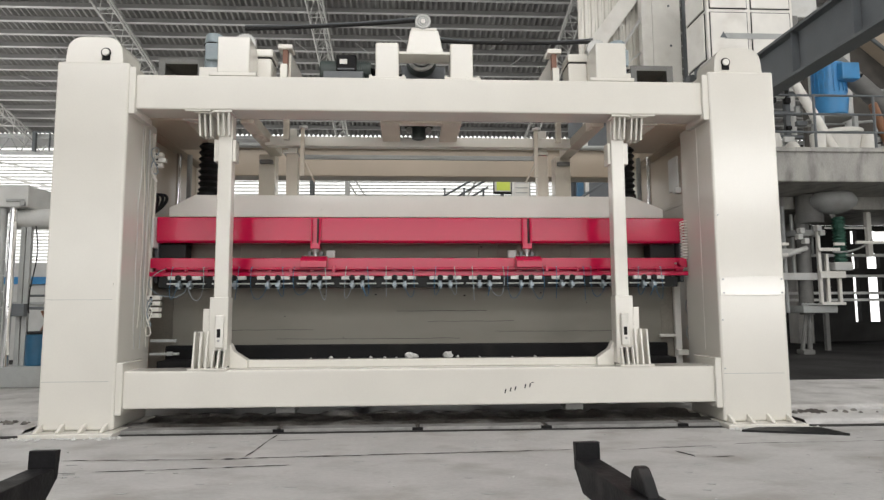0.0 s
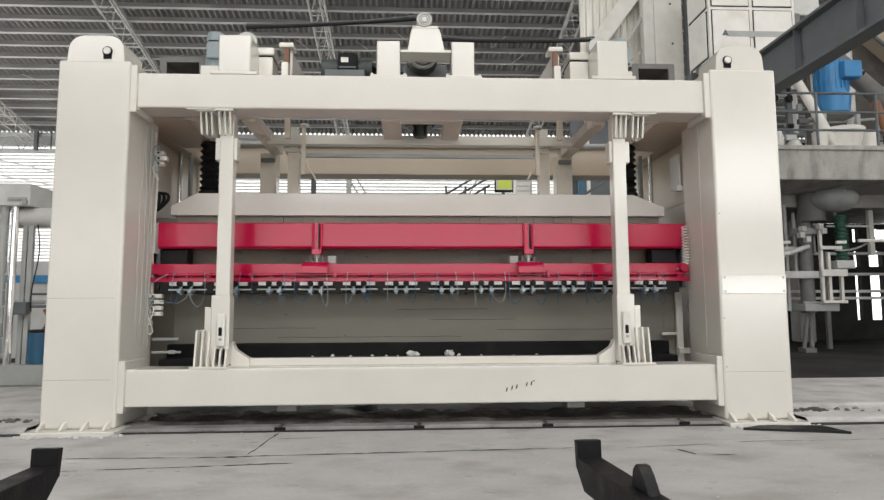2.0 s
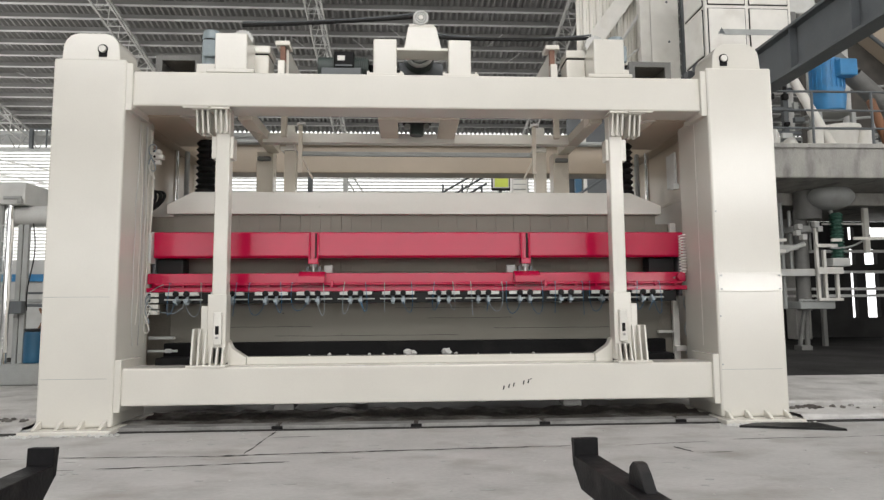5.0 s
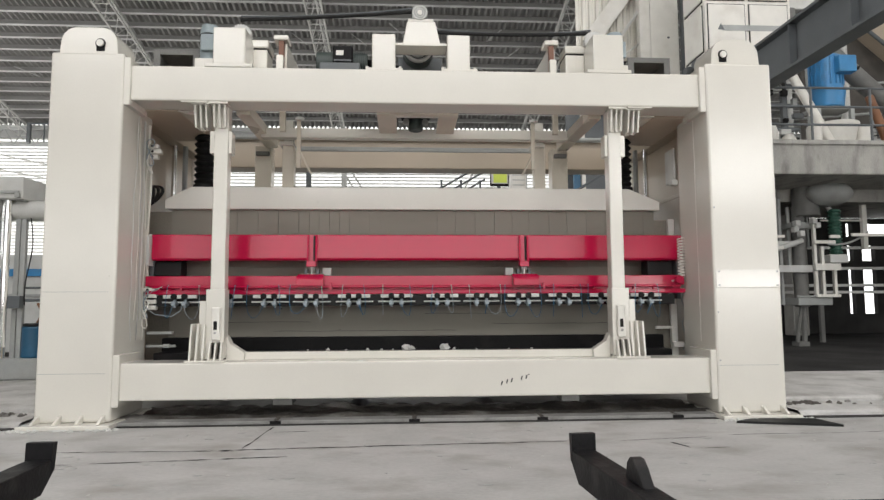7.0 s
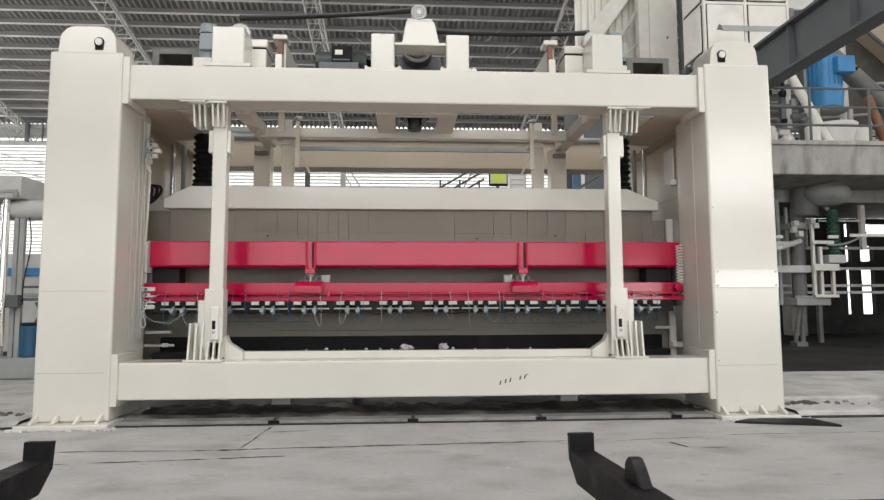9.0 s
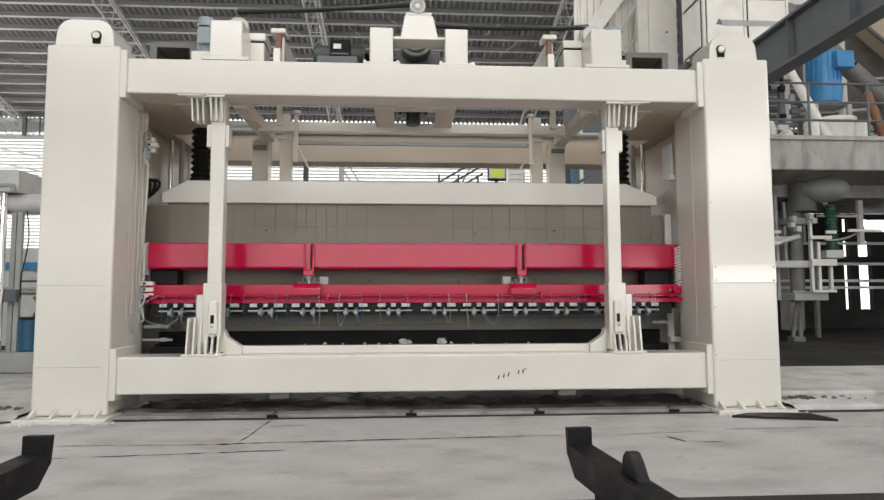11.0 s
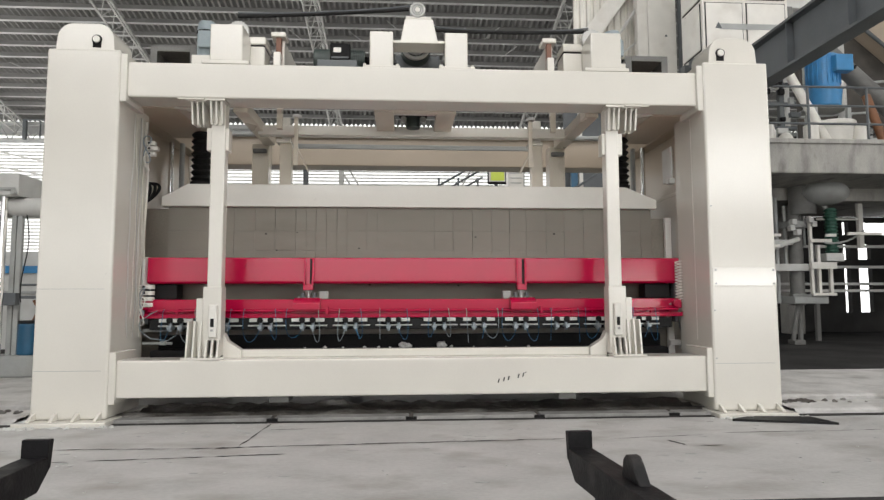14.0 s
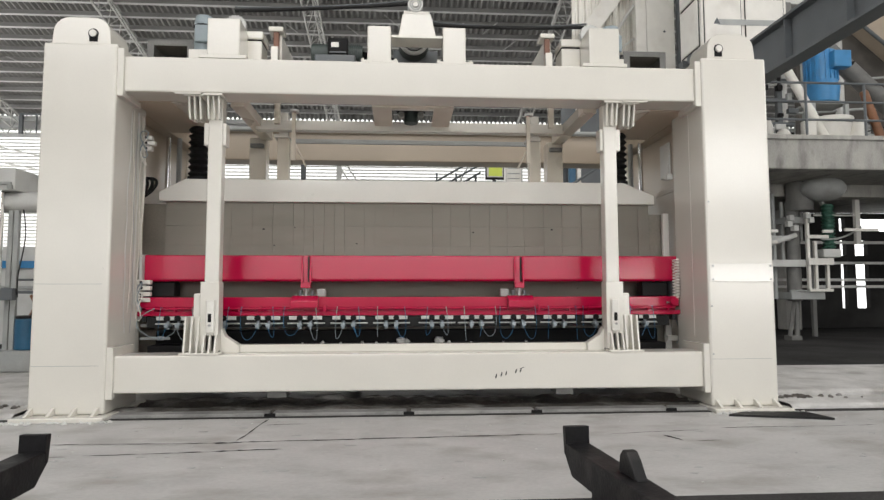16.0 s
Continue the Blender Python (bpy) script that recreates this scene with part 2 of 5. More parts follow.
def finish(bm, bevel=0.0):
    bmesh.ops.recalc_face_normals(bm, faces=bm.faces)
    if bevel:
        edges = [e for e in bm.edges if len(e.link_faces) == 2 and e.calc_face_angle(0) > 0.7]
        bmesh.ops.bevel(bm, geom=edges, offset=bevel, offset_type="OFFSET", segments=2, profile=0.5, affect="EDGES", clamp_overlap=True)
    for f in bm.faces:
        f.smooth = True
    areas = {f: f.calc_area() for f in bm.faces}
    for e in bm.edges:
        e.smooth = False
        if len(e.link_faces) == 2:
            a, b = (areas[f] for f in e.link_faces)
            turn = e.calc_face_angle(0)
            e.smooth = turn < 0.6 and (turn < 0.1 or max(a, b) < 4 * min(a, b))


def thing(name, at, label, category, group="", kind=""):
    """An empty at the base of a thing, which parents its parts."""
    ob = new(name)
    ob.location = at
    ob.empty_display_size = 0.2
    return tagged(ob, label, category, group, kind)


def base_of(ob):
    c = Vector((0, 0, 0))
    while ob is not None:
        c += Vector(ob.location)
        ob = ob.parent
    return c


def part(name, bm, material, parent, label="", bevel=0.0, kind=""):
    """Link a bmesh, drawn in the place's own metres, as one mesh under a thing or a part."""
    finish(bm, bevel)
    if parent is not None:
        bmesh.ops.translate(bm, vec=-base_of(parent), verts=bm.verts)
    me = bpy.data.meshes.new(name)
    bm.to_mesh(me)
    bm.free()
    me.materials.append(material)
    ob = new(name, me)
    ob.parent = parent
    return tagged(ob, label, kind=kind)


def solid(name, bm, material, label, category="", kind="", group="", bevel=0.0):
    """A thing that is one single mesh."""
    ob = part(name, bm, material, None, label, bevel, kind)
    return tagged(ob, category=category, group=group)


def boxes(*sizes):
    bm = bmesh.new()
    for s in sizes:
        box(bm, *s)
    return bm


def shaped(fn, *a, **k):
    bm = bmesh.new()
    fn(bm, *a, **k)
    return bm


# ---- the hall ----
def roof_z(y):
    return 19.66 - 0.25 * y if y > -6 else 21.16 + 0.25 * (y + 6)


def hall():
    ground = solid("ground", shaped(box, -90, 90, -90, 110, -0.3, 0), CONCRETE, "pale grey dusty concrete hall floor, worn", kind="structure")
    rng = random.Random(4)

    def crack(pts, w):
        """A thin open seam in the floor, uneven in width."""
        bm = bmesh.new()
        k = max(4, int((Vector(pts[1]) - Vector(pts[0])).length / 0.06))
        a, b = Vector((*pts[0], 0)), Vector((*pts[1], 0))
        side = Vector((-(b - a).y, (b - a).x, 0)).normalized()
        lo, hi, off = [], [], 0.0
        for i in range(k + 1):
            off += rng.uniform(-0.006, 0.006)
            off *= 0.85
            h = w * rng.choice((0.3, 0.8, 1.2, 1.6, 2.2)) * (0.3 if i in (0, k) else 1)
            c = a.lerp(b, i / k) + side * off + Vector((0, 0, 0.003))
            lo.append(bm.verts.new(c - side * h)), hi.append(bm.verts.new(c + side * h))
        for i in range(k):
            bm.faces.new((lo[i], lo[i + 1], hi[i + 1], hi[i]))
        part("floor_crack", bm, CRACK, ground)

    for a, b, w in (((-1.57, -0.97), (1.13, -0.86), 0.007), ((-2.78, -0.95), (-1.45, -0.985), 0.005), ((-2.35, -1.30), (-1.0, -1.2), 0.006), ((-1.40, -0.93), (-1.33, -0.10), 0.005),
                    ((1.93, -0.96), (2.0, -1.15), 0.008), ((-4.4, -0.92), (-2.9, -0.96), 0.004), ((-2.7, -1.33), (-2.45, -1.32), 0.004), ((2.5, -0.75), (4.2, -0.7), 0.003), ((1.5, -0.9), (2.3, -0.8), 0.003),
                    ((-1.3, -0.35), (-0.9, -0.33), 0.005), ((2.05, -1.17), (2.3, -1.16), 0.003)):
        crack((a, b), w)
    # crumbs of mortar on the floor
    bm = bmesh.new()
    for i in range(120):
        x, y = rng.uniform(-4.5, 5), rng.uniform(-2.2, 0.9)
        lump(bm, (x, y, 0.004), rng.choice((0.003, 0.004, 0.005, 0.008)), i) if i % 2 else box(bm, x, x + 0.014, y, y + 0.008, 0, 0.004)
    for i in range(150):
        side = -1 if i % 2 else 1
        x = side * rng.uniform(2.7, 3.66)
        lump(bm, (x, -0.16 + rng.gauss(0, 0.02), 0.004), rng.choice((0.006, 0.01, 0.016, 0.024)), 300 + i)
    part("mortar_crumbs", bm, PALE, ground, "scattered pale mortar crumbs", kind="stuff")
    bm = bmesh.new()
    for i in range(90):
        x, y = rng.uniform(-4.5, 5), rng.uniform(-2.2, -0.2)
        w, d = rng.uniform(0.01, 0.05), rng.uniform(0.006, 0.018)
        prism(bm, [(x - w, y), (x - w * 0.3, y + d), (x + w, y + d * 0.4), (x + w * 0.5, y - d)], "z", 0.001, 0.003)
    part("dark_scuffs", bm, GREY, ground, "small dark scuffs and chips", kind="stuff")

    # track in the floor under the machine: steel edge, open slot, raised dusty strip
    track = thing("floor_track", (0, 0.1, 0), "steel-edged floor track with open slots, dusty", "floor track", kind="structure")
    joints = [-3.0, -1.35, -0.08, 1.12, 2.42, 3.0]
    for a, b in zip(joints, joints[1:]):
        part("track_plate", boxes((a + 0.02, b - 0.02, 0.01, 0.16, 0.0, 0.035)), TRACKM, track, bevel=0.006)
    for x in joints[1:-1]:
        part("joint_block", boxes((x - 0.05, x + 0.05, -0.004, 0.009, 0.005, 0.033)), BLACK, track)
    part("track_slot", boxes((-2.9, 2.95, -0.055, 0.012, 0.0, 0.004)), CRACK, track)
    for x0, x1 in ((3.62, 30), (-30, -3.62)):
        for y0, y1 in ((-0.09, 0.01), (0.515, 0.61)):
            part("track_slot", boxes((x0, x1, y0, y1, 0.0, 0.006)), CRACK, track)
        for y0, y1, h in ((0.0, 0.52, 0.05), (0.60, 2.85, 0.09)):
            kb, rows = bmesh.new(), []
            near, far = (x0, x0 + 9) if x0 > 0 else (x1, x1 - 9)
            for i in range(121):
                x = near + (far - near) * i / 120
                chip = 0.018 * abs(noise.noise((x * 3.1, y0 * 5, 0.3))) + 0.012 * abs(noise.noise((x * 11.0, y0 * 7, 2.3)))
                rows.append([kb.verts.new(v) for v in ((x, y0 + chip * 0.6, 0.0), (x, y0 + chip, h - 0.012 - chip), (x, y0 + 0.03 + chip * 2, h), (x, y1, h), (x, y1, 0.0))])
            for a, b in zip(rows, rows[1:]):
                for k in range(4):
                    kb.faces.new((a[k], b[k], b[k + 1], a[k + 1]))
            part("track_kerb", kb, KERB, track, "pale concrete kerb with a chipped edge")
            part("track_kerb", boxes((x0 + 9.01, x1, y0, y1, 0.0, h) if x0 > 0 else (x0, x1 - 9.01, y0, y1, 0.0, h)), KERB, track)
    bm = bmesh.new()
    for i in range(46):
        side = -1 if i % 3 == 0 else 1
        lump(bm, (side * (3.72 + abs(rng.gauss(0, 0.32))), 0.40 + rng.uniform(-0.07, 0.09), 0.052), rng.choice((0.012, 0.018, 0.03)), 1300 + i)
    part("kerb_rubble", bm, SLURRY, track, "dark crumbled slurry on the kerb", kind="stuff")
    bm = bmesh.new()
    grid = [[bm.verts.new((-2.8 + 5.6 * i / 70, 0.2 + 0.75 * j / 10, 0.006 + (0 if j in (0, 10) else 0.075 * abs(noise.noise((i * 0.35, j * 0.5, 1.7))) + 0.03 * abs(noise.noise((i * 1.3, j * 1.1, 4.2)))))) for j in range(11)] for i in range(71)]
    for i in range(70):
        for j in range(10):
            bm.faces.new((grid[i][j], grid[i + 1][j], grid[i + 1][j + 1], grid[i][j + 1]))
    lip = bmesh.new()
    strip = []
    for i in range(141):
        x = -2.85 + 5.75 * i / 140
        h = 0.03 + 0.05 * abs(noise.noise((x * 2.1, 3.3, 0.4))) + 0.025 * abs(noise.noise((x * 9.0, 1.3, 0.7)))
        w = 0.02 * noise.noise((x * 5.0, 7.1, 2.2))
        strip.append([lip.verts.new(p) for p in ((x, 0.165 + w * 0.2, 0.0), (x, 0.18 + w, h * 0.7), (x, 0.23 + w, h), (x, 0.34, h * 0.8), (x, 0.44, 0.0))])
    for p, q in zip(strip, strip[1:]):
        for k in range(4):
            lip.faces.new((p[k], q[k], q[k + 1], p[k + 1]))
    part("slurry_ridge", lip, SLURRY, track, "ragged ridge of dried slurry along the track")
    part("slurry_bed", bm, SLURRY, track, "dark caked slurry beneath the machine, deepened for the shade there")
    bm = bmesh.new()
    for i in range(160):
        lump(bm, (rng.uniform(-2.7, 2.7), rng.uniform(0.2, 0.85), 0.004), rng.choice((0.006, 0.01, 0.014, 0.02)), 900 + i)
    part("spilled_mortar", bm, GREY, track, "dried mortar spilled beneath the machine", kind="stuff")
    solid("oily_floor", boxes((3.7, 30, 2.87, 30, 0.0, 0.006), (-30, -3.7, 3.4, 9, 0.0, 0.006)), SHADEDARK, "dark floor beyond the track, dirt and shade in its colour", kind="structure")
    # Flat strip on the floor; the trench's dark depth is only its colour.
    solid("cart_pit", boxes((-6, 8, -4.6, -2.42, 0.0, 0.006)), SHADEDARK, "dark flat strip in the cart lane, trench depth in its colour", kind="structure")

    # roof: corrugated sheet, purlins below it, in one mesh
    bm = bmesh.new()
    ys = [-20, -6, 31.56]
    step, x, prev, i = 0.16, -30.0, None, 0
    while x < 27:
        dz = (0.0, 0.13, 0.13, 0.0)[i % 4]
        row = [bm.verts.new((x, y, roof_z(y) + dz)) for y in ys]
        if prev:
            for k in range(2):
                bm.faces.new((prev[k], row[k], row[k + 1], prev[k + 1]))
        prev, x, i = row, x + (0.09, 0.045, 0.09, 0.045)[i % 4], i + 1
    nsheet = len(bm.faces)
    y = -19.0
    while y < 30.6:
        z = roof_z(y)
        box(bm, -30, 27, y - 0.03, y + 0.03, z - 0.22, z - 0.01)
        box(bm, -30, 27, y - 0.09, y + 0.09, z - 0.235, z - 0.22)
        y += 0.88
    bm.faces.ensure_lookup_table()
    # Webs get the shade-toned slot, flanges the galvanised one.
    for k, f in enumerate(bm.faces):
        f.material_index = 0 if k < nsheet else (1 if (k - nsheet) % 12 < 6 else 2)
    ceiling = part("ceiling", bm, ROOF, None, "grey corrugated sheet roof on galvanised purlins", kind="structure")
    ceiling.data.materials.append(WEBSHADE)
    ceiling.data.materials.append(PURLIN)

    for x, y, dx in ((-10.2, 26.5, 0.7), (-8.6, 23.5, 0.7), (-7.0, 24.4, 0.7), (-5.6, 22.6, 0.6), (-2.8, 22.6, 0.7), (-1.0, 21.8, 0.7), (1.2, 22.0, 0.7), (2.7, 22.2, -0.7), (4.3, 22.1, -0.6), (5.4, 23.4, -0.6), (-15.5, 25, 0.8), (-17.5, 24, 0.8), (-20, 25.5, 0.8)):
        part("sag_rod", shaped(cyl, (x, y, roof_z(y) - 0.2), (x + dx, y + 0.85, roof_z(y + 0.85) - 0.2), 0.022, 6), PURLIN, ceiling)

    def lattice(name, a, b, drop, width, bay, label):
        """An open truss of two chords and zigzag bars."""
        a, b = Vector(a), Vector(b)
        t = thing(name, a, label, "roof truss", "roof trusses")
        side = (b - a).cross(Vector((0, 0, 1))).normalized() * width / 2
        n = int((b - a).length / bay)
        down = Vector((0, 0, -drop))
        for s in (-1, 1):
            part("chord", shaped(cyl, a + side * s + down, b + side * s + down, 0.045, 6), PALE, t)
        part("chord", shaped(cyl, a, b, 0.045, 6), PALE, t)
        bm = bmesh.new()
        for k in range(n):
            p, q, r = a.lerp(b, k / n), a.lerp(b, (k + 0.5) / n), a.lerp(b, (k + 1) / n)
            for s in (-1, 1):
                cyl(bm, p, q + side * s + down, 0.02, 5)
                cyl(bm, q + side * s + down, r, 0.02, 5)
            cyl(bm, q - side + down, q + side + down, 0.02, 5)
        part("lattice_web", bm, PALE, t)
        return t

    for x in (-22.5, -12.95, -4.15, 6.95, 16.5):
        lattice("roof_truss", (x, -5.5, roof_z(-5.5) - 0.3), (x, 31.2, roof_z(31.2) - 0.3), 0.75, 0.7, 1.0, "pale grey lattice roof truss under the sheet roof")
    girder = thing("crane_girder", (0, 30.6, 9.9), "pale grey lattice girder along the back wall", "girder")
    for z in (10.35, 11.35):
        part("chord", boxes((-29, 26, 30.5, 30.7, z - 0.09, z + 0.09)), GREY, girder)
    bm = bmesh.new()
    for k in range(46):
        x = -29 + k * 1.2
        cyl(bm, (x, 30.6, 10.35), (x + 0.6, 30.6, 11.35), 0.035, 5)
        cyl(bm, (x + 0.6, 30.6, 11.35), (x + 1.2, 30.6, 10.35), 0.035, 5)
    part("lattice_web", bm, GREY, girder)
    hoist = thing("crane_hoist", (-20.9, 30.2, 10.3), "dark crane bracket clamped on the lattice girder", "crane bracket")
    part("bracket", boxes((-22.15, -21.95, 30.3, 30.49, 10.4, 11.6), (-22.0, -19.2, 30.3, 30.4, 11.5, 11.58), (-21.2, -21.14, 30.3, 30.4, 10.44, 11.5), (-20.6, -20.54, 30.3, 30.4, 10.44, 11.5)), SLATE, hoist, bevel=0.02)

    # back wall: plinth, posts, louvre slats against the sky
    wall = thing("wall_north", (0, 31.6, 0), "back wall of pale louvre slats open to daylight", "wall", kind="structure")
    part("plinth", boxes((-30, 27, 31.5, 31.8, 0, 3.0)), WALLM, wall)
    part("head", boxes((-30, 27, 31.5, 31.8, 11.0, 11.77)), WALLM, wall)
    for x in (-30, -12.95, -4.15, 6.95, 16.5, 26.7):
        part("post", boxes((x, x + 0.3, 31.3, 31.6, 0, 11.75)), PALE, wall)
    me = None
    z = 3.1
    while z < 11.0:
        bm = bmesh.new()
        prism(bm, [(31.55, z), (31.56, z - 0.008), (31.66, z + 0.107), (31.65, z + 0.115)], "x", -30, 27)
        ob = part("slat", bm, SLAT, wall)
        if me is None:
            me, z0 = ob.data, z
        else:
            old = ob.data
            ob.data = me
            bpy.data.meshes.remove(old)
            ob.location.z = z - z0
        z += 0.2
    for a, b in (((-29, 31.0, 10.9), (-21, 31.0, 9.2)), ((-29, 31.0, 9.9), (-20, 31.0, 8.2)), ((-4.4, 31.2, 9.6), (-2.9, 31.2, 7.2)), ((-3.9, 31.2, 9.6), (-2.4, 31.2, 7.2)), ((4.2, 31.2, 9.6), (3.0, 31.2, 7.4))):
        part("wall_brace", shaped(cyl, a, b, 0.05, 6), PALE, wall)
    solid("backdrop", boxes((-60, 60, 40, 40.1, -1, 30)), SKYGLOW, "bright overcast sky beyond the louvres", kind="structure")
    # side walls and the wall with the doors
    solid("wall_west", boxes((-30.3, -30, -20, 31.8, 0, 3.0), (-30.3, -30, -20, 31.8, 9.0, 21), (-30.3, -30, -20, -2, 3.0, 9.0), (-30.3, -30, 28, 31.8, 3.0, 9.0)), WALLM, "plain pale sheet side wall, open along its middle", kind="structure")
    solid("wall_east", boxes((27, 27.3, -20, 31.8, 0, 8.5), (27, 27.3, -20, 31.8, 13.5, 21), (27, 27.3, -20, -16, 8.5, 13.5), (27, 27.3, 4, 31.8, 8.5, 13.5)), WALLM, "plain pale sheet side wall, high opening added for the fill lamp", kind="structure")
    # The topmost opening is added for the high fill lamp.
    south = [(-30, -16, 0, 18), (-16, -8.2, 0, 1.5), (-16, -8.2, 5.5, 11.5), (-8.2, -7, 0, 11.5), (-7, 7.6, 0, 1.5), (-7, 7.6, 5.5, 11.5), (-16, 5, 16.5, 18), (5, 7.6, 11.5, 18),
             (7.6, 8.8, 0, 18), (8.8, 17, 0, 0.7), (8.8, 17, 2.4, 5.4), (8.8, 17, 8.2, 18), (17, 27, 0, 18)]
    solid("wall_south", boxes(*((a, b, -20.3, -20, c, d) for a, b, c, d in south)), WALLM,
          "sheet wall with wide open window bands", kind="structure")


# ---- the cutting machine ----
def machine():
    m = thing("cutting_machine_frame", (0, 0, 0), "cream-painted steel double portal frame of a block cutting machine", "machine frame")

    def column(s):
        """Front column; s is -1 or 1 for the side it stands on."""
        a, b = sorted((s * 3.49, s * 2.82))
        col = part("column", boxes((a, b, 0.0, 0.70, 0.042, 3.475)), CREAM, m, "glossy cream box column", bevel=0.022)
        part("base_plate", boxes((a - 0.07 if s < 0 else a - 0.035, b + 0.06 if s < 0 else b + 0.06, -0.15, 0.78, 0.0, 0.042)), CREAM, col, bevel=0.008)
        for k in range(4):
            x = a + 0.03 + 0.19 * k
            part("base_rib", shaped(prism, [(0.0, 0.042), (-0.11, 0.042), (-0.11, 0.052), (-0.04, 0.098), (0.0, 0.112)], "x", x, x + 0.03), CREAM, col, bevel=0.005)
        arc = []
        x0, x1 = (a + 0.065, b - 0.085) if s < 0 else (a + 0.09, b - 0.10)
        r = 0.15
        for k in range(9):
            t = math.pi - math.pi / 2 * k / 8
            arc.append((x0 + r + r * math.cos(t), 3.585 + r * math.sin(t)))
        for k in range(9):
            t = math.pi / 2 - math.pi / 2 * k / 8
            arc.append((x1 - r + r * math.cos(t), 3.585 + r * math.sin(t)))
        lug = part("lifting_lug", shaped(prism, [(x0 - 0.01, 3.475)] + arc + [(x1 + 0.01, 3.475)], "y", 0.03, 0.42), CREAM, col, "rounded cream lifting lug", bevel=0.008)
        ex = -3.055 if s < 0 else 3.02
        part("lug_hole", boxes((ex - 0.038, ex + 0.038, 0.022, 0.035, 3.50, 3.57)), BLACK, lug, bevel=0.003)
        part("lug_bolt", shaped(cyl, (ex, 0.005, 3.575), (ex, 0.04, 3.575), 0.034, 18), WHITE, lug, bevel=0.004)
        part("bolt_ring", shaped(ring, (ex, 0.022, 3.575), (0, 1, 0), 0.041, 0.007), BLACK, lug)
        for z in ((1.215, 0.475) if s < 0 else (0.49,)):
            part("weld_seam", boxes((a + 0.02, b - 0.06, -0.0015, 0.002, z, z + 0.004)), GREY, col)
        if s > 0:
            plate = part("cover_plate", boxes((a + 0.02, b - 0.01, -0.007, 0.0, 1.235, 1.415)), GLOSS, col, "bolted cream cover plate", bevel=0.003)
            for x in (a + 0.05, b - 0.04):
                for z in (1.26, 1.39):
                    part("bolt", shaped(cyl, (x, -0.016, z), (x, -0.006, z), 0.009, 8), GREY, plate)
            for z in (2.02, 1.0, 0.54):
                part("bolt", shaped(cyl, (a + 0.03, -0.008, z), (a + 0.03, 0.001, z), 0.008, 8), GREY, col)
            part("cable_seam", boxes((a - 0.0025, a + 0.002, 0.30, 0.312, 0.7, 3.0)), WHITE, col)
        else:
            part("bolt", shaped(cyl, (b - 0.06, -0.006, 1.36), (b - 0.06, 0.001, 1.36), 0.010, 8), CREAM, col)
            for k, (y, r, mt) in enumerate(((0.30, 0.005, PALE), (0.40, 0.005, CREAM), (0.45, 0.004, GREY), (0.50, 0.006, PALE), (0.57, 0.005, CREAM), (0.64, 0.012, CREAM))):
                z0 = 0.75 + 0.2 * (k % 2)
                part("cable", shaped(tube, [(b + 0.014 + 0.006 * math.sin(z * 5 + 2 * k), y + 0.026 * math.sin(z * (3 + 0.7 * k) + k) + 0.01 * math.sin(z * 11 + k), z) for z in [z0 + (2.95 - z0) * i / 14 for i in range(15)]], r), mt, col, "pale cable clipped along the column")
            for z in (1.045, 1.105, 1.165, 1.225, 2.60, 2.655, 2.71):
                part("limit_switch", boxes((b, b + 0.10 + 0.03 * (round(z * 1000) % 2), 0.60, 0.66, z, z + 0.042), (b + 0.075, b + 0.095, 0.592, 0.602, z + 0.01, z + 0.032)), WHITE, col, "white limit switch block", bevel=0.006)
                part("switch_button", shaped(cyl, (b + 0.045, 0.585, z + 0.021), (b + 0.045, 0.602, z + 0.021), 0.012, 8), BLACK, col)
            for k, z in enumerate((1.0, 1.10, 2.58, 2.66)):
                pts = [(b + 0.035 + 0.035 * math.sin(i * 0.9 + k), 0.57 - 0.02 * math.cos(i * 0.8), z + 0.14 * math.sin(i * 0.45 + k)) for i in range(16)]
                part("switch_cable", shaped(tube, pts, 0.0065), (WHITE, HOSEW)[k % 2], col)
            part("bracket_arm", boxes((b, b + 0.26, 0.72, 0.76, 0.79, 0.82), (b, b + 0.30, 0.70, 0.72, 0.66, 0.685), (b + 0.18, b + 0.24, 0.69, 0.72, 0.655, 0.695)), GREY, col, bevel=0.004)
        return col

    column(-1), column(1)

    top = part("top_beam", boxes((-2.79, 2.79, 0.05, 0.36, 3.037, 3.376)), CREAM, m, "long cream box beam", bevel=0.014)
    low = part("bottom_beam", boxes((-2.79, 2.79, 0.05, 0.40, 0.22, 0.56)), CREAM, m, "long cream box beam", bevel=0.014)
    for s in (-1, 1):
        a, b = sorted((s * 2.822, s * 2.765))
        part("end_plate", boxes((a, b, 0.015, 0.42, 2.98, 3.44)), CREAM, top, bevel=0.006)
        part("end_plate", boxes((a, b, 0.015, 0.46, 0.17, 0.64)), CREAM, low, bevel=0.006)
        part("haunch", shaped(prism, [(s * 2.822, 3.03), (s * 2.745, 3.03), (s * 2.822, 2.975)], "y", 0.06, 0.34), CREAM, top, bevel=0.004)
    part("inner_lip", boxes((-1.84, 1.83, 0.30, 0.395, 0.56, 0.635)), CREAM, low, bevel=0.008)
    part("foot", boxes((-1.40, -1.22, 0.1, 0.32, 0.16, 0.22)), GRIME, low, bevel=0.006)
    part("foot", boxes((1.33, 1.50, 0.1, 0.32, 0.16, 0.22)), GRIME, low, bevel=0.006)
